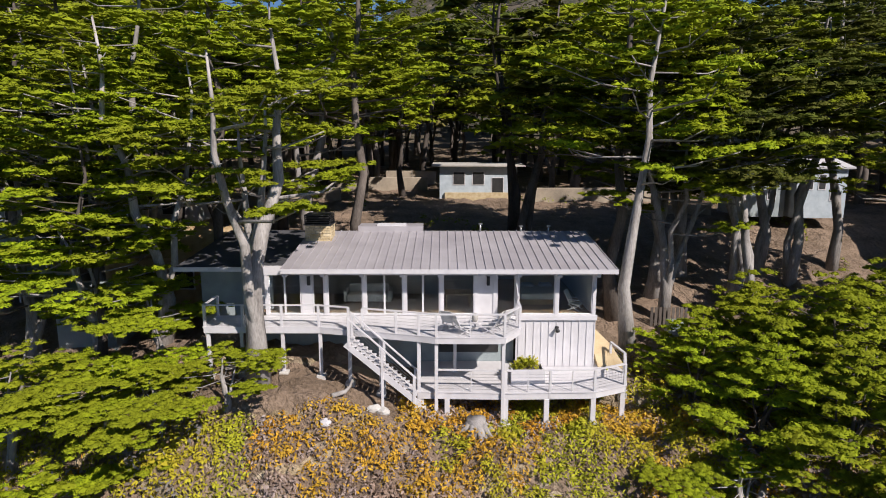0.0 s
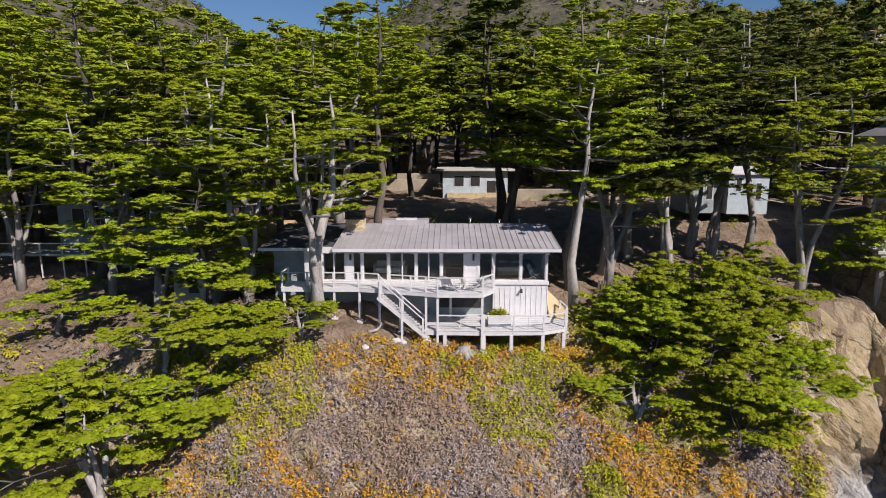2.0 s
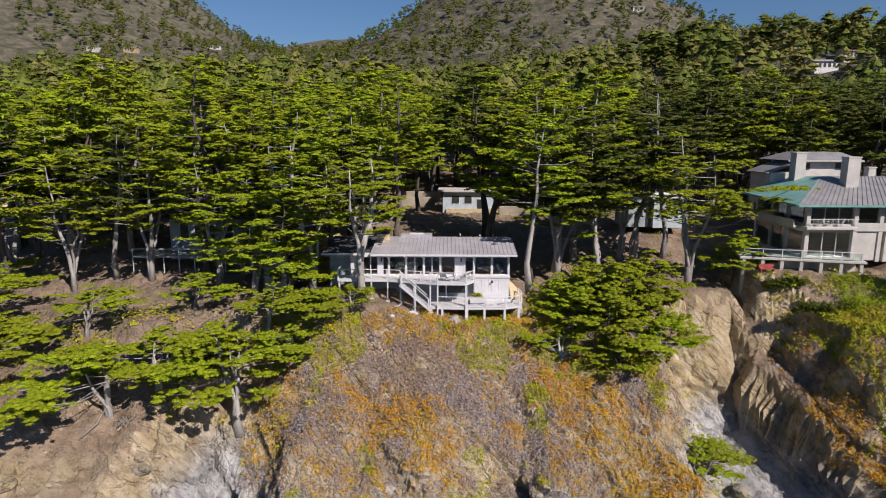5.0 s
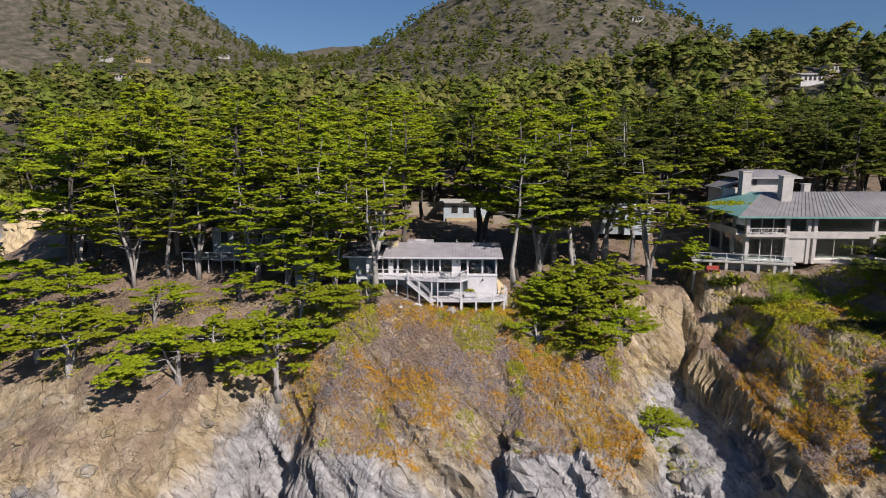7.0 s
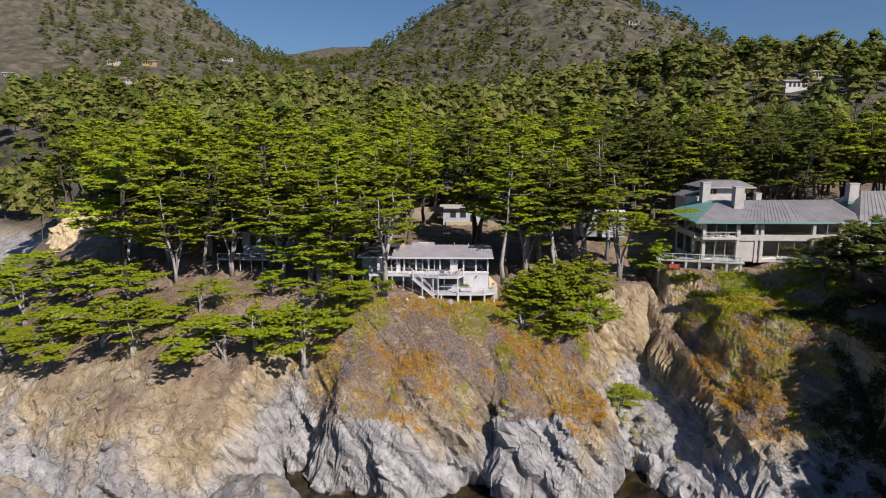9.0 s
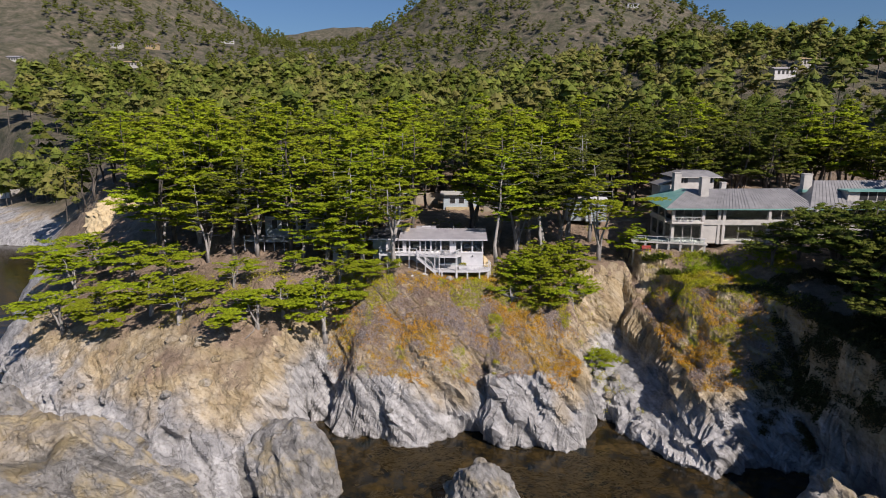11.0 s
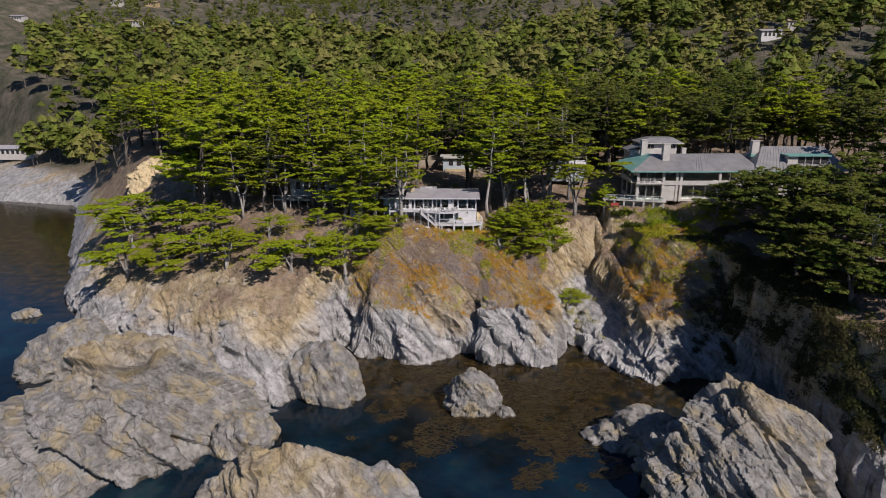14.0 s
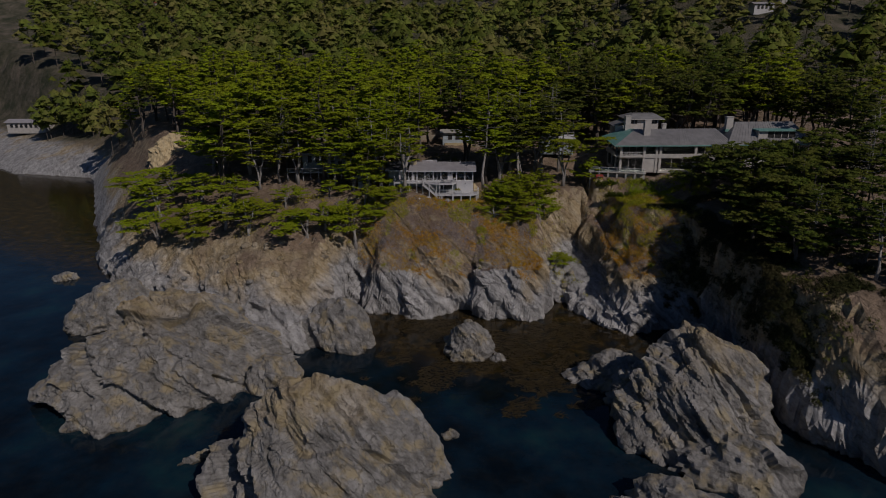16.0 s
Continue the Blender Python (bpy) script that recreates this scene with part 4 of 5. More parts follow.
def undergrowth(name, n, x0, x1, y0, y1, leaf, size, label, seed, keep=None):
    rng = np.random.RandomState(seed)
    x, y = rng.uniform(x0, x1, n), rng.uniform(y0, y1, n)
    ok = value(x / 5, y / 5, seed) > -0.1
    if keep is not None:
        ok &= keep(x, y)
    at = [(a, b, ground_z(a, b) + 0.1) for a, b in zip(x[ok], y[ok])]
    rad = np.stack([rng.uniform(0.35, 0.9, len(at)), rng.uniform(0.3, 0.8, len(at))], 1)
    tagged(new(name, tuft_mesh(name, at, rad, 30, size, leaf, rng, -0.1)), label, "undergrowth", kind="stuff")


undergrowth("green_scrub", 260, 9.5, 30, 17, 34, ICE_GREEN, 0.24, "low green scrub between the thicket trees", 41)
undergrowth("grey_scrub", 150, 10, 28, 18, 30, TWIG, 0.22, "bare grey twiggy scrub on the brow", 42)
undergrowth("slope_scrub", 300, -60, -11, 14, 29, ICE_GREEN, 0.26, "patchy green scrub under the low cypresses", 43, lambda x, y: land(x, y) > 12)
undergrowth("twig_scrub", 160, -30, -10, 12, 25, TWIG, 0.24, "dead grey twigs under the low cypresses", 44, lambda x, y: land(x, y) > 11)
undergrowth("garden_scrub", 300, 38, 62, 19, 35, ICE_GREEN, 0.3, "clipped green garden shrubs below the terrace", 45)
undergrowth("terrace_shrubs", 700, 46, 64, 27, 34, LEAF, 0.2, "rounded green shrubs on the bank before the large house", 51)
undergrowth("headland_scrub", 420, 57, 92, -40, 12, LEAF_DARK, 0.34, "dark scrub covering the shaded headland", 46)
# cliff plants, packed dense and coloured near black to paint in the cliff's shade
undergrowth("cliff_scrub", 7000, 47, 72, -46, 20, SHADE_SCRUB, 0.3, "tangled scrub on the cliff, coloured near black to deepen its shade", 49, lambda x, y: land(x, y) > 4)
undergrowth("wall_scrub", 5200, 51.5, 58.5, -37, 6, SHADE_SCRUB, 0.3, "scrub and creepers on the cliff wall, near black to deepen its shade", 52, lambda x, y: land(x, y) > 2.5)
undergrowth("forest_shrubs", 300, -30, 40, 44, 95, LEAF, 0.24, "small bright shrubs among the forest trunks", 47, lambda x, y: value(x / 9, y / 9, 2) > 0.15)
undergrowth("cove_moss", 90, 20, 34, 10, 30, ICE_GREEN, 0.26, "yellow-green growth in the cliff gully", 48)


# ---- small white house ----
house = building("beach_house", (0, 32, 22.2), "white timber beach house with grey metal roof and glass front", "house")
FLOOR, HEAD, WY = 25.0, 27.06, 29.3
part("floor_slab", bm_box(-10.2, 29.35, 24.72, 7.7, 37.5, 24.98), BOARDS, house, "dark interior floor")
bm = bmesh.new()
block(bm, -10.2, 37.5, 22.2, 7.75, 37.7, 27.9), block(bm, -10.4, 30.6, 22.2, -10.2, 37.7, 27.2), block(bm, 7.55, 29.5, 22.2, 7.75, 37.5, 27.6)
block(bm, -10.4, 30.4, 22.2, -8.9, 30.6, 27.1)
part("wall", bm, WHITE, house)
part("inner_wall", bm_box(2.0, 29.6, 25, 2.15, 37.5, 27.4), INSIDE, house, "interior wall coloured dim for indoor shade")
part("inner_wall", bm_box(-10.1, 33.6, 25, 1.9, 33.75, 27.6), INSIDE, house, "interior wall coloured dim for indoor shade")
# lower wall and side wing: shade is put into the blue-grey wall colour
part("lower_wall", bm_box(-10.0, 30.1, 21.9, 3.7, 30.3, 24.7), SHADEWALL, house, "boarded lower wall coloured blue-grey for shade under the deck")
part("lower_window", bm_box(-0.2, 30.05, 22.75, 2.9, 30.1, 23.75), BLACK, house, "dark lower window opening")
# board-and-batten bay under the bedroom window
part("bay_wall", bm_box(3.72, 29.32, 22.0, 7.75, 29.5, 24.85), WHITE, house)
bat = bm_box(-0.022, 29.285, 22.3, 0.022, 29.32, 24.72)
bat_me = bpy.data.meshes.new("batten")
bat.to_mesh(bat_me)
bat_me.materials.append(WHITE)
for i in range(11):
    shared("batten", bat_me, house, pose(3.86 + i * 0.385, 0, 0))
part("sill_band", bm_box(3.7, 29.2, 24.74, 7.8, 29.3, 25.0), WHITE, house)
# front: posts, panels and glass
for x0, x1 in ((-7.12, -6.56), (1.7, 2.58)):
    part("wall_panel", bm_box(x0, 29.27, FLOOR, x1, 29.42, HEAD), WHITE, house)
    part("wall_lamp", bm_box((x0 + x1) / 2 + 0.05, 29.12, 26.55, (x0 + x1) / 2 + 0.2, 29.27, 27.0, bevel=0.01), BLACK, house, "black wall lantern")
for x in (-8.85, -5.88, -3.95, -1.93, -0.08, 1.66, 2.62, 3.72, 5.72, 7.62):
    part("post", bm_box(x - 0.085, 29.22, FLOOR, x + 0.085, 29.4, HEAD), WHITE, house)
part("header", bm_box(-8.95, 29.2, HEAD, 7.75, 29.42, 27.5), WHITE, house)
part("threshold", bm_box(-8.9, 29.24, 24.98, 7.7, 29.42, 25.07), WHITE, house)
for x0, x1, n in ((-8.76, -7.14, 2), (-6.54, -5.97, 1), (-5.79, -4.04, 1), (-3.86, -2.02, 2), (-1.84, -0.17, 2), (0.01, 1.57, 1), (2.71, 3.63, 1), (3.81, 5.63, 1), (5.81, 7.53, 1)):
    w = (x1 - x0) / n
    for i in range(n):
        a, c = x0 + i * w, x0 + (i + 1) * w
        win = part("window", bm_box(a, 29.26, 25.07, a + 0.045, 29.36, HEAD - 0.01), WHITE, house)
        part("frame", bm_box(c - 0.045, 29.26, 25.07, c, 29.36, HEAD - 0.01), WHITE, win)
        pane = part("pane", bm_box(a + 0.046, 29.305, 25.08, c - 0.046, 29.315, HEAD - 0.02), GLASS, win, "reflecting glass pane")
        pane.visible_shadow = False
# bedroom and living room seen through the glass
bed = building("bed", (5.2, 32, 25), "made bed with white cover inside the bedroom", "bed")
part("base", bm_box(4.2, 31.2, 25.0, 6.2, 33.2, 25.3, bevel=0.03), TIMBER, bed)
part("mattress", bm_box(4.15, 31.1, 25.3, 6.25, 33.2, 25.62, bevel=0.08), FABRIC, bed)
part("headboard", bm_box(4.1, 33.2, 25.0, 6.3, 33.3, 26.2, bevel=0.03), TIMBER, bed)
for x in (4.4, 5.4):
    part("pillow", bm_box(x, 32.7, 25.62, x + 0.7, 33.15, 25.8, bevel=0.07), WHITE, bed)
sofa = building("sofa", (-4, 32, 25), "pale fabric sofa in the living room", "sofa")
part("seat", bm_box(-5.2, 31.6, 25.05, -3.0, 32.4, 25.45, bevel=0.05), FABRIC, sofa)
part("backrest", bm_box(-5.2, 32.4, 25.05, -3.0, 32.65, 25.85, bevel=0.05), FABRIC, sofa)
for x in (-5.4, -3.0):
    part("arm", bm_box(x, 31.6, 25.05, x + 0.2, 32.65, 25.65, bevel=0.04), FABRIC, sofa)
table = building("dining_table", (0.8, 31, 25), "dark wooden dining table behind the glass", "table")
part("tabletop", bm_box(0.1, 30.5, 25.7, 1.5, 31.6, 25.75), TIMBER, table)
for x in (0.15, 1.38):
    for y in (30.55, 31.48):
        part("leg", bm_box(x, y, 25.0, x + 0.07, y + 0.07, 25.7), TIMBER, table)

# roof: a low slope with standing seams, rafter tails and a fascia
R0, R1 = Vector((0.3, 28.2, 27.52)), Vector((0.3, 35.2, 28.38))
roof = part("roof", bm_beam(R0, R1, 16.3, 0.1), ROOF, house, "grey standing-seam metal roof")
part("fascia", bm_box(-7.85, 28.14, 27.36, 8.45, 28.2, 27.58), WHITE, roof)
part("rear_roof", bm_beam((0.3, 35.2, 28.36), (0.3, 38.2, 27.9), 16.2, 0.1), ROOF, house)
part("raised_roof", bm_box(-5.0, 35.0, 28.3, -1.2, 36.4, 28.72), ROOF, house)
for y in (35.15, 35.6):
    part("skylight", bm_box(-3.9, y, 28.72, -2.2, y + 0.18, 28.82), WHITE, house)
seam = beam(bmesh.new(), (0, 28.17, 27.585), (0, 35.2, 28.45), 0.035, 0.05)
seam_me = bpy.data.meshes.new("seam")
seam.to_mesh(seam_me)
seam_me.materials.append(ROOF)
for i in range(37):
    shared("seam", seam_me, roof, pose(-7.82 + i * 0.4506, 0, 0))
for x in (-7.7, -5.85, -3.95, -2.0, -0.15, 1.78, 3.72, 5.68, 7.55):
    part("rafter_tail", bm_box(x - 0.11, 28.3, 27.16, x + 0.11, 29.2, 27.4, bevel=0.015), WHITE, house)
part("side_board", bm_beam((8.4, 28.2, 27.4), (8.4, 35.2, 28.26), 0.06, 0.2), WHITE, house)
for x, y, h in ((2.2, 35.0, 0.45), (6.2, 34.9, 0.35), (4.6, 35.1, 0.3)):
    vs, fs = tube([(x, y, 28.2), (x, y, 28.4 + h)], [0.06, 0.06], 8)
    me = mesh_of("flue", vs, fs, STEEL, True)
    shared("flue", me, house)
    part("flue_cap", bm_box(x - 0.11, y - 0.11, 28.4 + h, x + 0.11, y + 0.11, 28.46 + h), STEEL, house)
# the dark base colour here stands in for tree shade over the wing
part("wing_roof", bm_beam((-10.6, 29.5, 27.3), (-10.6, 37.9, 28.0), 5.9, 0.12), DARKROOF, house, "side wing roof coloured dark for tree shade")
part("wing_fascia", bm_box(-13.55, 29.44, 27.18, -7.7, 29.5, 27.4), WHITE, house)
part("wing_wall", bm_box(-13.0, 31.4, 22.3, -10.45, 31.6, 27.2), SHADEWALL, house, "boarded side wing coloured blue-grey for its shade")
# chimney of coursed yellow stone under a black louvred cap
chimney = part("chimney", bm_box(-7.66, 33.06, 27.4, -6.3, 34.3, 29.05), CONCRETE, house, "yellow stone chimney")
rng = np.random.RandomState(8)
stone_bm = bm_box(-0.5, -0.5, -0.5, 0.5, 0.5, 0.5, bevel=0.06)
stone_me = bpy.data.meshes.new("stone")
stone_bm.to_mesh(stone_me)
stone_me.materials.append(STONE)
for row in range(9):
    z = 27.75 + row * 0.152
    for face in ("front", "right"):
        a, end = (-7.68, -6.28) if face == "front" else (33.04, 34.3)
        while a < end - 0.12:
            w = min(rng.uniform(0.2, 0.5), end - a)
            c = a + w / 2
            at = (c, 33.04, z) if face == "front" else (-6.28, c, z)
            size = (w - 0.018, 0.1, 0.134) if face == "front" else (0.1, w - 0.018, 0.134)
            shared("stone", stone_me, chimney, pose(*at) @ Matrix.Diagonal((*size, 1)))
            a += w
part("chimney_cap", bm_box(-7.75, 32.95, 29.05, -6.2, 34.4, 29.12), BLACK, chimney)
for i in range(4):
    part("louvre", bm_box(-7.7, 33.0, 29.18 + i * 0.13, -6.25, 34.35, 29.24 + i * 0.13), BLACK, chimney)
for x in (-7.7, -6.32):
    for y in (33.0, 34.28):
        part("cap_leg", bm_box(x, y, 29.1, x + 0.06, y + 0.06, 29.62), BLACK, chimney)

# ---- decks ----
UP = [(-11.4, 27.3), (-5.9, 27.3), (-4.4, 26.9), (-1.15, 26.05), (-0.3, 25.75), (2.85, 25.75), (3.7, 27.1), (3.7, 29.2), (-11.4, 29.2)]
LOW = [(-1.2, 26.1), (3.0, 25.95), (7.05, 26.1), (8.75, 26.9), (9.15, 28.4), (8.9, 30.2), (7.9, 30.2), (7.9, 29.25), (3.65, 29.25), (3.65, 30.05), (-1.2, 30.05)]


def plan_shrink(outline, d):
    c = Vector((sum(p[0] for p in outline) / len(outline), sum(p[1] for p in outline) / len(outline)))
    return [tuple(Vector(p) + (c - Vector(p)).normalized() * d) for p in outline]


upper = building("upper_deck", (-3, 27.5, 22.3), "white timber balcony deck on posts along the house", "deck")
part("decking", slab(bmesh.new(), UP, 24.93, 24.98), WHITE, upper)
part("fascia", slab(bmesh.new(), plan_shrink(UP, 0.05), 24.66, 24.925), WHITE, upper)
lower = building("lower_deck", (4, 27.5, 22.0), "white timber terrace deck with an angled railing", "deck")
part("decking", slab(bmesh.new(), LOW, 22.2, 22.25), WHITE, lower)
part("fascia", slab(bmesh.new(), plan_shrink(LOW, 0.05), 21.9, 22.195), WHITE, lower)


def stilt(deck, x, y, top, w=0.16):
    z = ground_z(x, y)
    part("post", bm_box(x - w / 2, y - w / 2, z - 0.1, x + w / 2, y + w / 2, top, bevel=0.01), WHITE, deck)
    part("footing", bm_box(x - 0.22, y - 0.22, z - 0.4, x + 0.22, y + 0.22, z + 0.16, bevel=0.03), CONCRETE, deck, "pale concrete footing")


for x, y in ((-11.2, 27.45), (-9.6, 27.45), (-7.65, 27.45), (-5.85, 27.42), (-4.4, 27.05), (-2.9, 26.7), (-1.1, 26.2), (-0.3, 25.95), (2.75, 25.95), (0.6, 28.6)):
    stilt(upper, x, y, 24.66)
for x, y in ((-1.0, 26.3), (0.2, 26.2), (2.9, 26.1), (4.8, 26.15), (7.0, 26.3), (8.6, 27.1), (9.0, 28.5)):
    stilt(lower, x, y, 21.9, 0.24)


def railing(deck, pts, z, height=1.02, wires=6, slim=True):
    """Square posts, a flat top rail, thin stanchions and stretched cables."""
    for x, y in pts:
        part("rail_post", bm_box(x - 0.06, y - 0.06, z - 0.3, x + 0.06, y + 0.06, z + height, bevel=0.008), WHITE, deck)
    for (x0, y0), (x1, y1) in zip(pts, pts[1:]):
        part("top_rail", bm_beam((x0, y0, z + height + 0.02), (x1, y1, z + height + 0.02), 0.12, 0.055), WHITE, deck)
        n = max(1, round(math.hypot(x1 - x0, y1 - y0) / 1.3))
        for k in range(1, n):
            x, y = x0 + (x1 - x0) * k / n, y0 + (y1 - y0) * k / n
            part("stanchion", bm_box(x - 0.022, y - 0.022, z, x + 0.022, y + 0.022, z + height), WHITE, deck)
        bm = bmesh.new()
        for k in range(wires):
            h = z + 0.12 + k * (height - 0.15) / wires
            beam(bm, (x0, y0, h), (x1, y1, h), 0.008, 0.008)
        part("cables", bm, STEEL, deck, "thin steel cables")


railing(upper, [(-11.3, 29.1), (-11.3, 27.38), (-9.5, 27.38), (-7.65, 27.38), (-5.9, 27.38), (-4.42, 26.98)], 24.98)
railing(upper, [(-3.75, 26.83), (-2.15, 26.4), (-1.1, 26.12), (-0.3, 25.83), (2.78, 25.83), (3.62, 27.15), (3.62, 28.3)], 24.98)
railing(lower, [(-0.3, 26.18), (2.9, 26.05), (4.95, 26.1), (7.03, 26.2), (8.65, 26.95), (9.05, 28.4), (8.82, 30.1)], 22.25)
part("screen", bm_beam((3.62, 28.2, 25.9), (3.62, 29.15, 26.5), 0.05, 1.0), WHITE, upper, "slanting white privacy board")

# ---- stairs between the decks ----
stairs = building("outside_stairs", (-2.5, 26, 22), "steep white timber stairs from balcony to terrace", "stairs")
N, X0, X1, Z0, Z1 = 16, -4.25, -1.2, 24.95, 22.15
for i in range(N):
    f = (i + 0.5) / N
    x, z = X0 + (X1 - X0) * f, Z0 + (Z1 - Z0) * (i + 1) / (N + 1)
    part("tread", bm_box(x - 0.13, 25.55, z - 0.04, x + 0.13, 26.5, z, bevel=0.008), WHITE, stairs)
    part("riser", bm_box(x - 0.11, 25.58, z - 0.18, x - 0.09, 26.47, z - 0.04), WHITE, stairs)
for y in (25.53, 26.52):
    part("stringer", bm_beam((X0 - 0.1, y, Z0 - 0.22), (X1 + 0.1, y, Z1 - 0.22), 0.05, 0.26), WHITE, stairs)
    part("handrail", bm_beam((X0, y, Z0 + 0.98), (X1, y, Z1 + 0.98), 0.1, 0.06), WHITE, stairs)
    for f in (0.02, 0.5, 0.97):
        x, z = X0 + (X1 - X0) * f, Z0 + (Z1 - Z0) * f
        lo = ground_z(x, y) - 0.1 if f == 0.5 else z - 0.3
        part("rail_post", bm_box(x - 0.06, y - 0.06, lo, x + 0.06, y + 0.06, z + 0.97, bevel=0.008), WHITE, stairs)
    bm = bmesh.new()
    for k in range(5):
        beam(bm, (X0, y, Z0 + 0.18 + k * 0.15), (X1, y, Z1 + 0.18 + k * 0.15), 0.008, 0.008)
    part("cables", bm, STEEL, stairs, "thin steel cables")


# ---- deck furniture ----
def deck_chair(x, y, z, turn, tint=FABRIC):
    ob = thing("deck_chair", (x, y, z), "white folding deck chair with pale slats on the balcony", "chair", "deck chairs", turn)
    for sx in (-0.27, 0.27):
        part("side_rail", bm_beam((sx, -0.35, 0.3), (sx, 0.25, 0.36), 0.04, 0.04), WHITE, ob)
        part("back_rail", bm_beam((sx, 0.2, 0.3), (sx, 0.55, 1.0), 0.04, 0.04), WHITE, ob)
        part("leg", bm_beam((sx, -0.35, 0.3), (sx, 0.3, 0.0), 0.035, 0.035), WHITE, ob)
        part("leg", bm_beam((sx, 0.3, 0.32), (sx, -0.3, 0.0), 0.035, 0.035), WHITE, ob)
        part("arm", bm_box(sx - 0.035, -0.3, 0.56, sx + 0.035, 0.36, 0.59), WHITE, ob)
    part("seat", bm_beam((0, -0.35, 0.33), (0, 0.22, 0.36), 0.52, 0.02), tint, ob)
    part("backrest", bm_beam((0, 0.22, 0.36), (0, 0.54, 1.0), 0.52, 0.02), tint, ob)
    return ob


deck_chair(0.35, 27.0, 24.98, 150), deck_chair(0.9, 26.4, 24.98, 115), deck_chair(2.2, 26.5, 24.98, -110), deck_chair(2.75, 27.2, 24.98, -140)
green_chair = deck_chair(6.9, 30.3, 25.0, 60)
tagged(green_chair, "pale green garden chair inside the corner window", "chair")
low_table = building("side_table", (1.5, 26.9, 24.98), "low white round table holding a grey urn", "table")
for r0, z0, z1, nm in ((0.3, 25.33, 25.37, "tabletop"), (0.05, 24.98, 25.33, "stem"), (0.18, 24.98, 25.01, "foot")):
    vs, fs = tube([(1.5, 26.9, z0), (1.5, 26.9, z1)], [r0, r0], 14)
    shared(nm, mesh_of(nm, vs, fs, WHITE), low_table)
vs, fs = tube([(1.5, 26.9, 25.37), (1.5, 26.9, 25.5), (1.5, 26.9, 25.68), (1.5, 26.9, 25.76)], [0.09, 0.16, 0.13, 0.08], 12)
urn = building("urn", (1.5, 26.9, 25.37), "grey ceramic urn on the low table", "urn")
shared("body", mesh_of("body", vs, fs, CONCRETE, True), urn)
planter = building("planter_box", (4.1, 27.4, 22.25), "white timber planter box with a bushy green shrub", "planter")
for c in ((3.25, 26.95, 22.25, 4.85, 27.03, 22.95), (3.25, 27.9, 22.25, 4.85, 27.98, 22.95), (3.25, 27.03, 22.25, 3.33, 27.9, 22.95), (4.77, 27.03, 22.25, 4.85, 27.9, 22.95)):
    part("side_board", bm_box(*c), WHITE, planter)
part("soil", bm_box(3.33, 27.03, 22.3, 4.77, 27.9, 22.82), BARK_DARK, planter)
rng = np.random.RandomState(3)
shared("shrub", spray_mesh("shrub", [(3.6 + 0.25 * i, 27.3 + 0.3 * (i % 2), 23.05 + 0.08 * (i % 3)) for i in range(4)], [(0.3, 0.28)] * 4, 160, 0.1, ICE_GREEN, rng), planter)
spot = building("wall_spotlight", (5.8, 29.25, 24.3), "black round spotlight fixed to the white bay wall", "lamp")
vs, fs = tube([(5.8, 29.3, 24.32), (5.8, 29.2, 24.32), (5.78, 29.0, 24.22)], [0.1, 0.06, 0.11], 10)
shared("lamp_head", mesh_of("lamp_head", vs, fs, BLACK, True), spot)
ramp_bm = bmesh.new()
slab(ramp_bm, [(7.95, 29.2), (9.3, 29.4), (9.0, 30.6), (7.95, 32.4)], 22.0, 22.3)
for v in ramp_bm.verts:
    v.co.z += max(0, (v.co.y - 29.3)) * 0.5
tagged(part("path", ramp_bm, SANDY, None), "sandy yellow path rising beside the house", "path", kind="structure")

# ---- stump, driftwood and stones on the slope ----
stump = building("tree_stump", (1.5, 25.2, ground_z(1.5, 25.2)), "weathered grey tree stump with splayed roots", "stump")
store = ([], [])
sz = ground_z(1.5, 25.0)
add_mesh(store, *tube([(1.5, 25.0, sz - 0.4), (1.5, 25.0, sz + 0.1), (1.48, 25.02, sz + 0.55)], [0.75, 0.5, 0.4], 14))
for k in range(9):
    a = k * 0.7
    ex, ey = 1.5 + math.cos(a) * 1.1, 25.0 + math.sin(a) * 0.9
    add_mesh(store, *tube([(1.5 + math.cos(a) * 0.3, 25 + math.sin(a) * 0.3, sz + 0.25), ((1.5 + ex) / 2, (25 + ey) / 2, sz + 0.1), (ex, ey, ground_z(ex, ey) - 0.1)], [0.2, 0.13, 0.05], 6))
shared("wood", mesh_of("wood", store[0], store[1], DEADWOOD, True), stump)


def stick(pts, r, label):
    g = [(x, y, ground_z(x, y) + dz) for x, y, dz in pts]
    ob = building("driftwood", g[0], label, "driftwood", "loose dead wood")
    vs, fs = tube(g, [r * (1 - 0.6 * i / (len(g) - 1)) for i in range(len(g))], 6)
    shared("branch", mesh_of("branch", vs, fs, DEADWOOD, True), ob)


stick([(-5.0, 25.4, 0.1), (-4.5, 25.9, 0.35), (-4.3, 26.2, 0.5), (-4.2, 26.5, 0.7)], 0.12, "bleached crooked driftwood branch by the stairs")
stick([(-4.7, 19.0, 0.1), (-4.2, 19.3, 0.25), (-3.9, 19.6, 0.3)], 0.07, "bleached stick lying on the creeping plants")
stick([(11, 23.5, 0.3), (12.5, 23.0, 0.35), (14.2, 22.2, 0.3)], 0.3, "fallen grey log on the brow")
stick([(12.5, 22.0, 0.2), (13.5, 23.2, 0.5), (14.5, 24.5, 0.4)], 0.2, "fallen grey log on the brow")
stick([(-14, 24.5, 0.1), (-12.8, 25.2, 0.4), (-11.5, 25.4, 0.2)], 0.08, "bleached dead branches under the cypress")
stick([(-31, 11, 0.2), (-30, 12, 0.6), (-29.6, 12.6, 1.2)], 0.1, "bleached dead branches on the cliff edge")
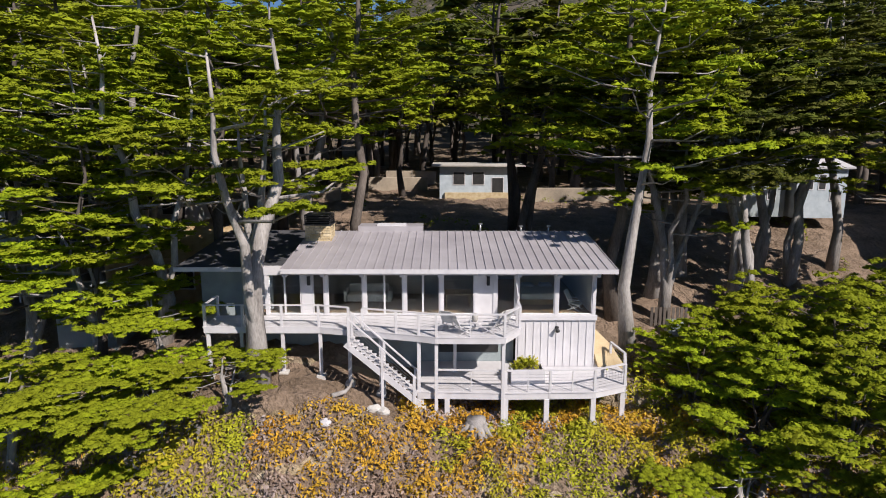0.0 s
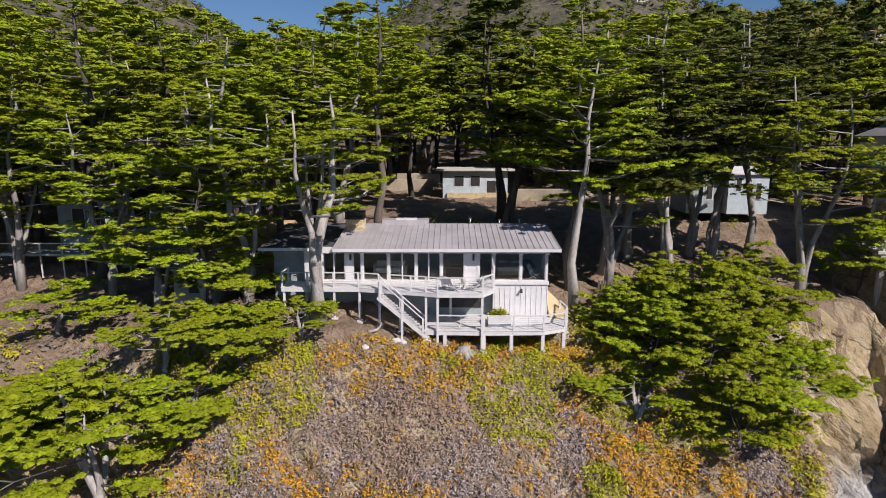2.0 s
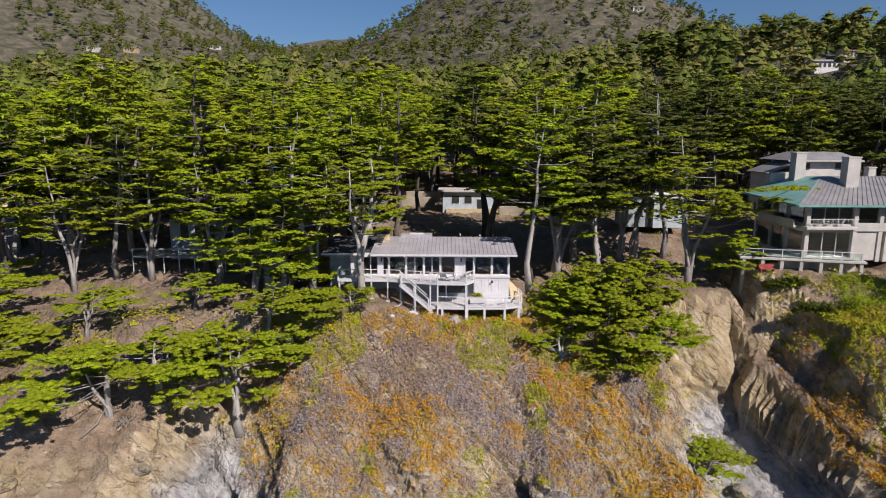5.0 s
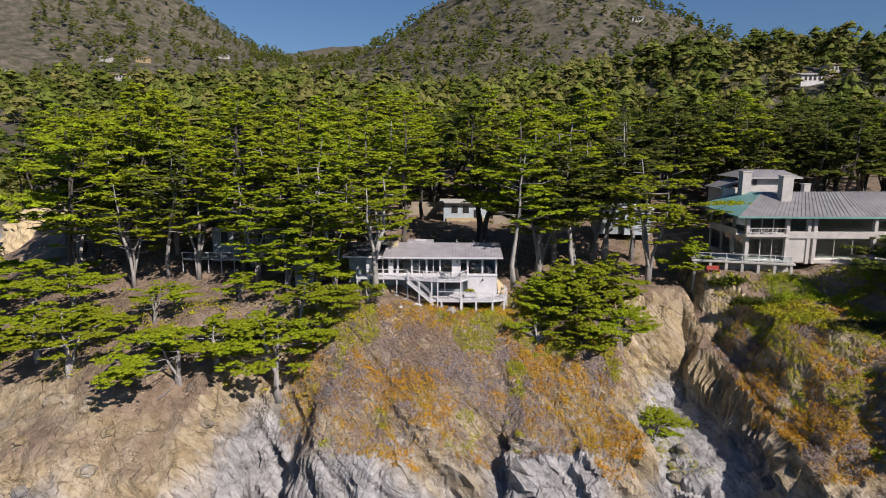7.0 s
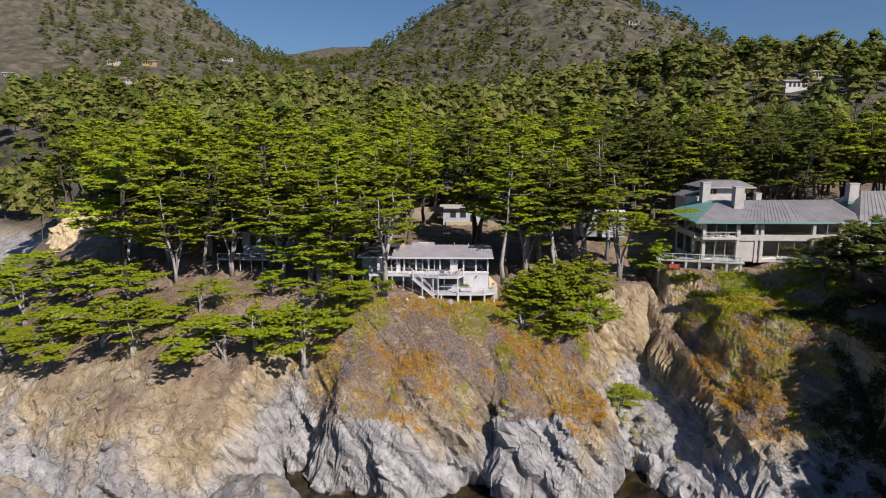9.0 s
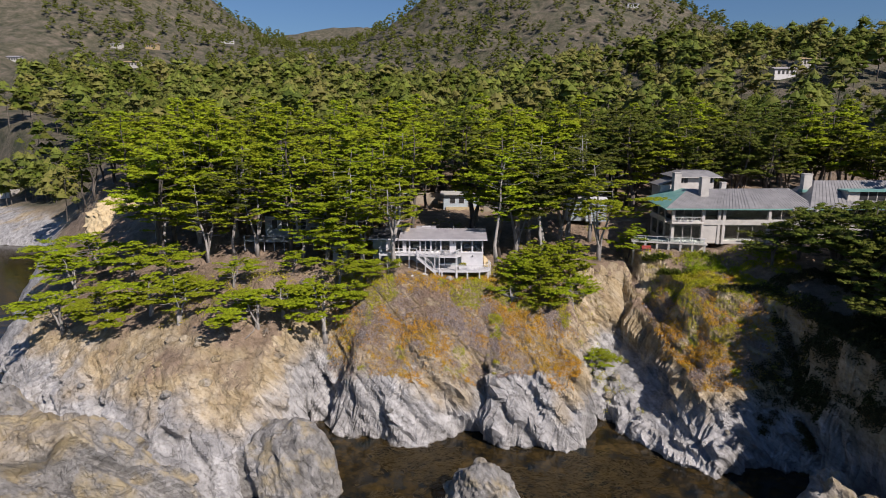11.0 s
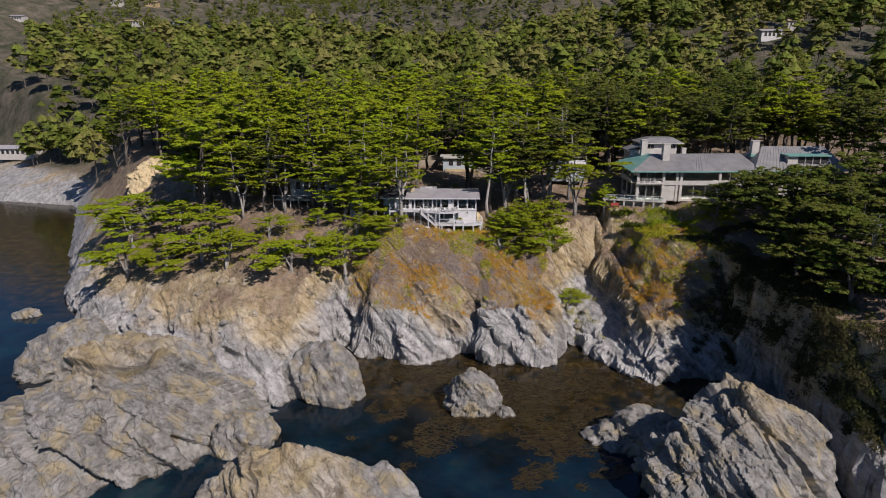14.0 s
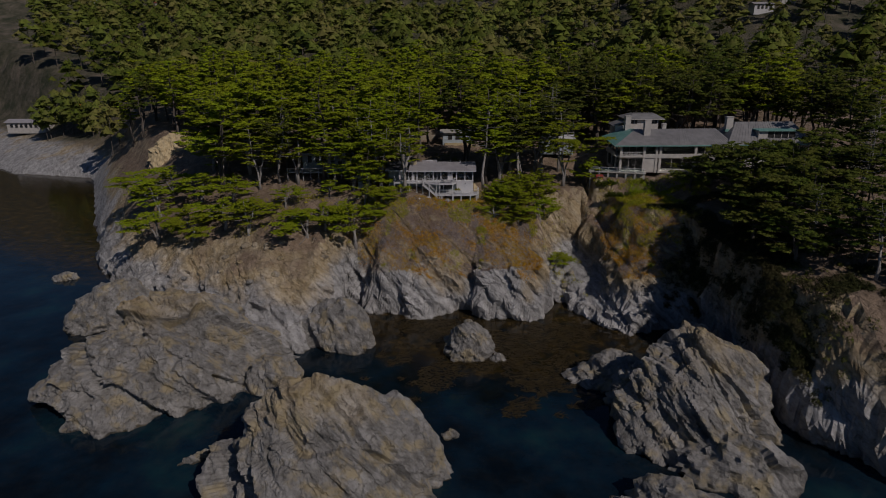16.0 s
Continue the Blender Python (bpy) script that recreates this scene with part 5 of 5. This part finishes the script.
stick([(36.0, 38.6, 0.2), (35.8, 37.4, 0.15), (35.8, 36.4, 0.15), (35.9, 35.4, 0.1)], 0.09, "dark drain pipe hanging down the gully wall")
stick([(7.5, 11.5, 0.3), (7.3, 10.0, 0.2), (7.2, 8.8, 0.1), (7.2, 8.0, 0.0)], 0.12, "dark drain pipe running down the slope")


def stones(name, n, x0, x1, y0, y1, lo, hi, material, label, seed):
    rng = np.random.RandomState(seed)
    for _ in range(n):
        x, y, s = rng.uniform(x0, x1), rng.uniform(y0, y1), rng.uniform(lo, hi)
        bm = bmesh.new()
        bmesh.ops.create_icosphere(bm, subdivisions=2, radius=s)
        for v in bm.verts:
            k = 1 + 0.35 * noise.noise(v.co * (1.6 / s) + Vector((seed, _, 0)))
            v.co = Vector((v.co.x * k, v.co.y * k * 0.8, v.co.z * k * 0.6))
        ob = part(name, bm, material, None)
        ob.matrix_basis = pose(x, y, ground_z(x, y) + s * 0.2, 0, 0, rng.uniform(0, 360))
        tagged(ob, label, "stone", "loose stones")


stones("stone", 1, -5.1, -5.0, 24.0, 24.1, 0.3, 0.32, WHITE, "white stone on the creeping plants", 1)
stones("stone", 3, -4, -1, 25.2, 25.7, 0.25, 0.4, CONCRETE, "flat grey stone below the stairs", 2)
stones("boulder", 14, -56, -22, -2, 12, 0.5, 1.3, BOULDER, "loose ochre granite boulder on the cliff", 3)
stones("boulder", 8, 24, 31, 14, 24, 0.4, 1.0, BOULDER, "loose granite boulder in the gully", 4)
stones("boulder", 10, -22, 44, -2, 6, 0.5, 1.2, BOULDER, "wave-worn boulder at the foot of the cliff", 5)


# ---- buildings among the trees ----
def cottage(name, x0, y0, x1, y1, z0, z1, wall, roof_mat, label, rise=0.0, windows=3, door=True, over=0.5, trim=WHITE):
    """Walls, a low roof with overhang, windows with frames and panes, a door."""
    h = building(name, ((x0 + x1) / 2, y0, z0), label, "house", "houses in the woods")
    for c in ((x0, y0, x1, y0 + 0.2), (x0, y1 - 0.2, x1, y1), (x0, y0 + 0.2, x0 + 0.2, y1 - 0.2), (x1 - 0.2, y0 + 0.2, x1, y1 - 0.2)):
        part("wall", bm_box(c[0], c[1], z0 - 1.5, c[2], c[3], z1), wall, h)
    ym = (y0 + y1) / 2
    if rise:
        part("roof", bm_beam(((x0 + x1) / 2, y0 - over, z1), ((x0 + x1) / 2, ym, z1 + rise), x1 - x0 + 2 * over, 0.16), roof_mat, h)
        part("roof", bm_beam(((x0 + x1) / 2, ym, z1 + rise - 0.01), ((x0 + x1) / 2, y1 + over, z1 - 0.01), x1 - x0 + 2 * over, 0.16), roof_mat, h)
        for x in (x0 + 0.1, x1 - 0.1):
            bm = bmesh.new()
            a = [bm.verts.new((x - 0.08, y, z)) for y, z in ((y0, z1), (y1, z1), (ym, z1 + rise))]
            c = [bm.verts.new((x + 0.08, y, z)) for y, z in ((y0, z1), (y1, z1), (ym, z1 + rise))]
            bm.faces.new(a), bm.faces.new(c[::-1])
            for i in range(3):
                bm.faces.new((a[i], c[i], c[(i + 1) % 3], a[(i + 1) % 3]))
            part("gable", bm, wall, h)
    else:
        part("roof", bm_box(x0 - over, y0 - over, z1, x1 + over, y1 + over, z1 + 0.25, bevel=0.03), roof_mat, h)
    step = (x1 - x0) / (windows + 1)
    for i in range(windows):
        cx, w = x0 + step * (i + 1), min(step * 0.32, 0.9)
        zz0, zz1 = (z0 + 0.05, z0 + 2.05) if door and i == windows - 1 else (z0 + (z1 - z0) * 0.35, z0 + (z1 - z0) * 0.82)
        nm = "door" if door and i == windows - 1 else "window"
        win = part(nm, bm_box(cx - w, y0 - 0.05, zz0, cx + w, y0 - 0.002, zz1), trim, h)
        part("pane", bm_box(cx - w + 0.08, y0 - 0.07, zz0 + 0.08, cx + w - 0.08, y0 - 0.052, zz1 - 0.08), BLACK, win, "dark window pane")
    return h


shed = cottage("garden_house", -0.4, 70, 8.6, 76, 27.6, 30.9, PALEBLUE, CONCRETE, "pale blue-white garden house under a flat roof among trunks", windows=3, over=0.9)
part("stone_skirt", bm_box(0.2, 69.6, 26.0, 8.7, 69.95, 27.9), STONE, shed, "yellow stone base")
cottage("cottage", 27.6, 55, 31.4, 60, 28.4, 31.6, SHADEWALL, CONCRETE, "grey cabin with a pale flat roof", windows=2, over=0.4)
cottage("cottage", 31.8, 54, 36.3, 59, 28.4, 31.4, PALEBLUE, WHITE, "pale blue cottage with a white roof edge", rise=0.7, windows=3, over=0.4)
cottage("lodge", -37, 43, -25, 50, 25.2, 29.6, SHADEWALL, DARKROOF, "low dark lodge half hidden behind cypresses", rise=1.0, windows=5, over=0.8)
cottage("cottage", -30, 53, -22.5, 59, 27.2, 31.0, OFFWHITE, DARKROOF, "cream cottage glimpsed between tree trunks", rise=1.2, windows=3)
cottage("outbuilding", -20.5, 30.6, -17.4, 33.5, 22.6, 25.5, SHADEWALL, SHADEWALL, "grey boarded outbuilding under the cypresses", rise=0.5, windows=1, door=False, over=0.15, trim=SHADEWALL)
cottage("garage", -21, 36, -13.6, 42, 23.6, 26.6, TIMBER, TIMBER, "brown shingled garage behind the beach house", rise=1.5, windows=2, door=False, over=0.4)
for x0, y0, x1, y1, h in ((-14, 78, -2, 78.6, 2.3), (-8, 84, -1, 84.6, 2.5), (9.5, 68, 24, 68.6, 2.0), (-20, 70, -12, 70.6, 2.0), (18, 60, 27, 60.5, 1.3)):
    z = ground_z((x0 + x1) / 2, y0)
    w = part("retaining_wall", bm_box(x0, y0, z - 1.0, x1, y1, z + h * 0.75, bevel=0.05), WEATHERED, None)
    tagged(w, "pale weathered concrete retaining wall in the woods", "wall", kind="structure")
lodge_deck = building("lodge_deck", (-33, 40, 25), "dark timber deck with a pale rail before the lodge", "deck")
part("decking", bm_box(-40, 38.4, 25.0, -26, 43, 25.2), SHADEWALL, lodge_deck)
for i in range(8):
    part("rail_post", bm_box(-40 + i * 2, 38.4, 23.0, -39.9 + i * 2, 38.5, 26.1), WHITE, lodge_deck)
part("top_rail", bm_box(-40, 38.38, 26.1, -25.9, 38.52, 26.18), WHITE, lodge_deck)
pillar = building("stone_pillar", (-1.3, 43, ground_z(-1.3, 43)), "square yellow stone pillar behind the house", "pillar")
pz = ground_z(-1.3, 43)
part("shaft", bm_box(-1.9, 42.6, pz - 0.4, -0.7, 43.6, pz + 2.6, bevel=0.06), CONCRETE, pillar)
part("cap", bm_box(-2.0, 42.5, pz + 2.6, -0.6, 43.7, pz + 2.9, bevel=0.05), STONE, pillar)
box = building("utility_cabinet", (15, 37, ground_z(15, 37)), "grey metal utility cabinet in a slatted enclosure", "cabinet")
uz = ground_z(15, 37)
part("body", bm_box(14.4, 36.6, uz - 0.1, 15.6, 37.4, uz + 1.0, bevel=0.03), SHADEWALL, box)
for i in range(9):
    part("slat", bm_box(13.6 + i * 0.28, 37.9, uz, 13.78 + i * 0.28, 37.95, uz + 1.6), BARK_DARK, box)

# ---- the large house on the headland ----
big = building("cliff_mansion", (56, 38, 25.5), "large cream two-storey house with hipped grey-green metal roof", "house")


def roof_face(name, pts, material, label="", seams=0):
    bm = bmesh.new()
    vs = [bm.verts.new(p) for p in pts]
    bm.faces.new(vs)
    geo = bmesh.ops.extrude_face_region(bm, geom=bm.faces[:])
    for v in geo["geom"]:
        if isinstance(v, bmesh.types.BMVert):
            v.co.z -= 0.2
    bmesh.ops.recalc_face_normals(bm, faces=bm.faces[:])
    face = part(name, bm, material, big, label)
    if seams:
        a, b, c, d = (Vector(p) for p in pts[:4])
        for i in range(1, seams):
            f = i / seams
            part("seam", bm_beam(a.lerp(b, f) + Vector((0, 0, 0.03)), d.lerp(c, f) + Vector((0, 0, 0.03)), 0.05, 0.07), material, face)
    return face


EZ = 32.4
roof_face("front_roof", [(42.0, 33.2, EZ), (58.6, 33.2, EZ), (60.5, 41, 35.4), (49.0, 41, 35.4)], SLATE, "grey standing-seam roof", 26)
roof_face("angled_roof", [(58.6, 33.2, EZ), (72.5, 35.5, EZ - 0.2), (70.0, 42.5, 35.4), (60.5, 41, 35.4)], SLATE, "", 20)
roof_face("hip_roof", [(42.0, 47, EZ + 0.4), (42.0, 33.2, EZ), (49.0, 41, 35.4), (48.0, 47, 35.0)], TEAL, "weathered green copper roof end")
roof_face("back_roof", [(74, 49, EZ), (42, 49, EZ), (49, 41, 35.4), (70, 42.5, 35.4)], SLATE)
roof_face("wing_roof", [(70.5, 35.2, EZ - 0.2), (93, 36.5, EZ - 0.2), (90, 43.5, 37.0), (75.0, 42.5, 37.0)], SLATE, "", 26)
roof_face("wing_hip", [(70.0, 49, EZ - 0.2), (70.5, 35.2, EZ - 0.2), (75.0, 42.5, 37.0), (75.0, 44, 37.0)], SLATE)
roof_face("wing_back", [(93, 50, EZ), (70, 49, EZ), (75, 43, 37.0), (90, 43.5, 37.0)], SLATE)
for (a, b) in (((42.0, 33.15, EZ - 0.12), (58.6, 33.15, EZ - 0.12)), ((58.6, 33.15, EZ - 0.12), (72.5, 35.45, EZ - 0.32)), ((70.5, 35.1, EZ - 0.32), (93, 36.4, EZ - 0.32)), ((41.95, 33.2, EZ - 0.1), (41.95, 47, EZ + 0.3))):
    part("gutter", bm_beam(a, b, 0.16, 0.24), TEAL, big, "green copper gutter")
part("back_wall", bm_box(44, 46.8, 25.0, 92, 47.2, 32.3), OFFWHITE, big)
for z0, z1 in ((25.0, 25.9), (29.0, 30.0), (32.0, 32.3)):
    part("end_band", bm_box(43.8, 34.76, z0, 44.1, 46.8, z1), OFFWHITE, big)
for y in (38.4, 42.2, 46.3):
    part("end_pier", bm_box(43.75, y, 25.9, 44.12, y + 0.5, 32.0, bevel=0.02), OFFWHITE, big)
for y0, y1 in ((34.76, 38.4), (38.9, 42.2), (42.7, 46.3)):
    for z0, z1 in ((25.9, 29.0), (30.0, 32.0)):
        win = part("window", bm_box(43.9, y0, z0, 44.0, y0 + 0.09, z1), OFFWHITE, big)
        part("frame", bm_box(43.9, y0 + 0.09, z1 - 0.08, 44.0, y1, z1), OFFWHITE, win)
        part("pane", bm_box(43.94, y0 + 0.09, z0, 43.96, y1, z1 - 0.08), GLASS, win, "dark reflecting glass")
part("end_balcony", bm_box(42.6, 35.0, 29.4, 43.8, 44.0, 29.7, bevel=0.04), OFFWHITE, big, "cream balcony slab round the house end")
part("end_parapet", bm_box(42.6, 35.0, 29.7, 42.75, 44.0, 30.4, bevel=0.02), OFFWHITE, big)
part("upper_floor", bm_box(44.0, 34.4, 29.1, 71.5, 46.8, 29.9), OFFWHITE, big)
part("ground_floor", bm_box(44.0, 34.6, 25.3, 92, 46.8, 25.9), OFFWHITE, big)
part("inner_wall", bm_box(44.1, 40.0, 25.9, 91.5, 40.2, 32.2), INSIDE, big, "interior wall coloured dark for indoor shade")
part("balcony_slab", bm_box(43.4, 33.4, 29.35, 49.6, 34.6, 29.7, bevel=0.04), OFFWHITE, big)
part("spandrel", bm_box(49.6, 34.1, 29.1, 71.5, 34.4, 30.1), OFFWHITE, big)
part("blank_wall", bm_box(49.8, 34.3, 25.5, 53.2, 34.6, 29.1), OFFWHITE, big)
for x in (43.7, 49.5, 52.6, 53.5, 62.2, 66.8, 71.2):
    part("pier", bm_box(x, 34.15, 25.3, x + 0.5, 34.75, 32.35, bevel=0.02), OFFWHITE, big)
for x0, x1, z0, z1, n in ((44.3, 49.4, 29.9, 32.2, 3), (50.1, 52.5, 30.15, 32.2, 1), (54.1, 62.1, 30.15, 32.2, 1), (62.8, 66.7, 30.15, 32.2, 2), (67.4, 71.1, 30.15, 32.2, 2),
                          (44.3, 49.4, 25.95, 29.0, 3), (54.1, 62.1, 26.1, 29.0, 3), (62.8, 66.7, 25.95, 29.0, 2), (67.4, 71.1, 25.95, 29.0, 2)):
    w = (x1 - x0) / n
    for i in range(n):
        win = part("window", bm_box(x0 + i * w, 34.42, z0, x0 + i * w + 0.09, 34.52, z1), OFFWHITE, big)
        part("frame", bm_box(x0 + i * w + 0.09, 34.42, z1 - 0.08, x0 + (i + 1) * w, 34.52, z1), OFFWHITE, win)
        pane = part("pane", bm_box(x0 + i * w + 0.09, 34.46, z0, x0 + (i + 1) * w, 34.48, z1 - 0.08), GLASS, win, "dark reflecting glass")
        pane.visible_shadow = False
bm = bmesh.new()
block(bm, 71.7, 36.4, 25.3, 72.1, 46.8, 32.0), block(bm, 91.6, 37, 25.3, 92, 46.8, 32.0), block(bm, 72.1, 37.0, 25.3, 91.6, 37.2, 29.0)
part("wing_wall", bm, OFFWHITE, big)
for i in range(9):
    x = 72.2 + i * 2.15
    win = part("window", bm_box(x, 37.0, 29.0, x + 0.18, 37.2, 32.0), OFFWHITE, big)
    part("pane", bm_box(x + 0.18, 37.08, 29.0, x + 2.15, 37.1, 32.0), GLASS, win, "dark reflecting glass")
part("dormer_cheek", bm_box(79.0, 37.6, 33.2, 79.3, 41.5, 35.3), OFFWHITE, big)
part("dormer_roof", bm_box(78.6, 37.0, 35.3, 88.5, 42.5, 35.55), TEAL, big)
part("dormer_wall", bm_box(79.3, 37.7, 33.2, 81.2, 37.9, 35.3), OFFWHITE, big)
for i in range(4):
    win = part("window", bm_box(81.2 + i * 1.75, 37.7, 33.2, 81.35 + i * 1.75, 37.9, 35.3), OFFWHITE, big)
    part("pane", bm_box(81.35 + i * 1.75, 37.8, 33.7, 82.95 + i * 1.75, 37.84, 35.3), BLACK, win, "dark dormer glass")
# upper storey set back, chimneys
part("tower_wall", bm_box(49.0, 47.5, 31, 56.8, 54, 37.3), OFFWHITE, big)
bm = bmesh.new()
lo = [bm.verts.new(p) for p in ((47.6, 46.6, 37.3), (58.2, 46.6, 37.3), (58.2, 55, 37.3), (47.6, 55, 37.3))]
hi = [bm.verts.new(p) for p in ((50.4, 49.2, 38.4), (56.4, 49.2, 38.4), (56.4, 52.4, 38.4), (50.4, 52.4, 38.4))]
bm.faces.new(hi), bm.faces.new(lo[::-1])
for i in range(4):
    bm.faces.new((lo[i], lo[(i + 1) % 4], hi[(i + 1) % 4], hi[i]))
part("tower_roof", bm, SLATE, big, "low hipped grey roof of the upper storey")
part("tower_fascia", bm_box(47.6, 46.55, 37.12, 58.2, 46.65, 37.3), OFFWHITE, big)
part("tower_annex", bm_box(45.2, 46.4, 31, 49.0, 52, 35.6), OFFWHITE, big)
part("annex_roof", bm_beam((44.6, 49.2, 35.5), (49.2, 49.2, 37.2), 6.2, 0.18), SLATE, big)
for x, w in ((49.5, 1.7), (54.8, 1.6)):
    win = part("window", bm_box(x, 47.42, 36.0, x + w, 47.49, 36.95), BLACK, big, "dark clerestory window")
    part("frame", bm_box(x - 0.1, 47.4, 36.95, x + w + 0.1, 47.48, 37.06), OFFWHITE, win)
    part("mullion", bm_box(x + w / 2 - 0.05, 47.38, 36.0, x + w / 2 + 0.05, 47.42, 36.95), OFFWHITE, win)
for x, y, w, d, z0, z1 in ((50.3, 37.8, 1.6, 1.4, 33.2, 37.9), (47.0, 43.6, 1.4, 1.5, 33.2, 38.3), (72.3, 41.5, 1.7, 1.3, 34.5, 38.3), (56.5, 43, 1.0, 1.0, 34.4, 36.4)):
    ch = part("chimney", bm_box(x, y, z0, x + w, y + d, z1, bevel=0.02), OFFWHITE, big, "plain cream chimney")
    part("chimney_cap", bm_box(x - 0.06, y - 0.06, z1, x + w + 0.06, y + d + 0.06, z1 + 0.14), OFFWHITE, ch)
    part("flashing", bm_box(x - 0.2, y - 0.25, z0 + 0.2, x + w + 0.2, y + d, z0 + 0.75), TEAL, ch, "green copper flashing")
bm = bmesh.new()
for i in range(11):
    block(bm, 43.5 + i * 0.6, 33.45, 29.7, 43.53 + i * 0.6, 33.48, 30.6)
block(bm, 43.4, 33.42, 30.6, 49.6, 33.5, 30.66)
part("balcony_rail", bm, WHITE, big)
for x, y in ((45.9, 36.3), (47.2, 36.4), (48.5, 36.3)):
    deck_chair(x, y, 29.7, 180 + x * 9)

terrace = building("mansion_terrace", (43, 31, 23.5), "pale stone terrace on piers with a glass-panelled rail", "terrace")
part("slab", bm_box(36.6, 29.2, 25.5, 50.5, 35.0, 25.8, bevel=0.03), CONCRETE, terrace)
part("back_wall", bm_box(37, 31.0, 22.4, 50.0, 31.3, 25.5), CONCRETE, terrace)
for i in range(7):
    x = 36.9 + i * 2.15
    part("pier", bm_box(x, 29.3, min(ground_z(x, 29.4), 23.4) - 0.3, x + 0.4, 29.8, 25.5, bevel=0.03), CONCRETE, terrace)
    part("rail_post", bm_box(x + 0.1, 29.3, 25.8, x + 0.2, 29.4, 26.8), WHITE, terrace)
part("top_rail", bm_box(36.6, 29.28, 26.8, 50.3, 29.42, 26.86), WHITE, terrace)
part("glass_panel", bm_box(37.0, 29.34, 25.9, 50.0, 29.36, 26.7), GLASS, terrace, "clear rail glass")
terrace.matrix_basis = pose(43.9, 37.4, 23.5, 0, 0, -14)
big.location = big.location + Vector((0.9, 2.4, 0))
bench = building("garden_bench", (39.6, 35.2, ground_z(39.6, 35.2)), "red painted garden bench below the terrace", "bench")
z = ground_z(39.6, 35.2)
part("seat", bm_box(38.8, 35.0, z + 0.4, 40.6, 35.5, z + 0.46), RED, bench)
part("backrest", bm_box(38.8, 35.5, z + 0.5, 40.6, 35.56, z + 0.95), RED, bench)
for x in (38.85, 40.45):
    part("leg", bm_box(x, 35.0, z - 0.1, x + 0.1, 35.55, z + 0.4), RED, bench)
for x0, y0, x1, y1 in ((38.5, 33.0, 44, 33.8), (40, 28.5, 47, 29.3)):
    zz = ground_z((x0 + x1) / 2, y0)
    n = 60
    rng = np.random.RandomState(int(x0))
    at = [(rng.uniform(x0, x1), rng.uniform(y0, y1), zz + rng.uniform(0.2, 1.2)) for _ in range(n)]
    hd = building("hedge", ((x0 + x1) / 2, y0, zz), "clipped dark green hedge below the terrace", "hedge")
    shared("foliage", spray_mesh("foliage", at, [(0.45, 0.4)] * n, 60, 0.2, LEAF_DARK, rng), hd)
tree("bush", 37.6, 39.5, 1.1, 0, "round pale green shrub at the terrace corner", "garden shrubs", name="shrub", category="shrub")

# ---- houses far up the hillside and along the beach ----
for x, y, w, wall, rf, lab in ((-333, 836, 17, WHITE, ROOF, "white"), (-337, 569, 16, OFFWHITE, TIMBER, "cream"), (-292, 540, 18, OFFWHITE, RED, "cream low"), (-302, 600, 13, PALEBLUE, ROOF, "pale blue"), (-282, 632, 20, DARKROOF, DARKROOF, "dark timber"),
                              (-354, 650, 14, TIMBER, TIMBER, "brown"), (-350, 512, 12, PALEBLUE, DARKROOF, "blue"), (-440, 540, 13, OFFWHITE, ROOF, "pale"), (-393, 645, 12, OFFWHITE, ROOF, "small pale"), (191, 285, 12, WHITE, ROOF, "white"), (208, 292, 9, OFFWHITE, TIMBER, "cream"), (221, 715, 14, WHITE, ROOF, "white")):
    z = ground_z(x, y - 4)
    cottage("hillside_house", x - w / 2, y - 4, x + w / 2, y + 4, z + 1, z + 5.5, wall, rf, f"{lab} hillside house with a low roof among trees", rise=1.3, windows=4, door=False, over=0.8)
bx, by = -236, 226
z = ground_z(bx, by)
cottage("beach_villa", bx - 12, by - 4, bx + 10, by + 4, z + 1.5, z + 6, OFFWHITE, ROOF, "long white villa above the beach", rise=1.5, windows=7, door=False, over=1.0)
mark = building("orange_marker", (-205, 222, ground_z(-205, 222)), "orange painted road marker board among the trees", "marker")
z = ground_z(-205, 222)
part("board", bm_box(-206.5, 221.8, z + 4.5, -203.5, 222, z + 6.5, bevel=0.05), ORANGE, mark)
part("pole", bm_box(-205.1, 222, z - 0.3, -204.9, 222.2, z + 6), STEEL, mark)
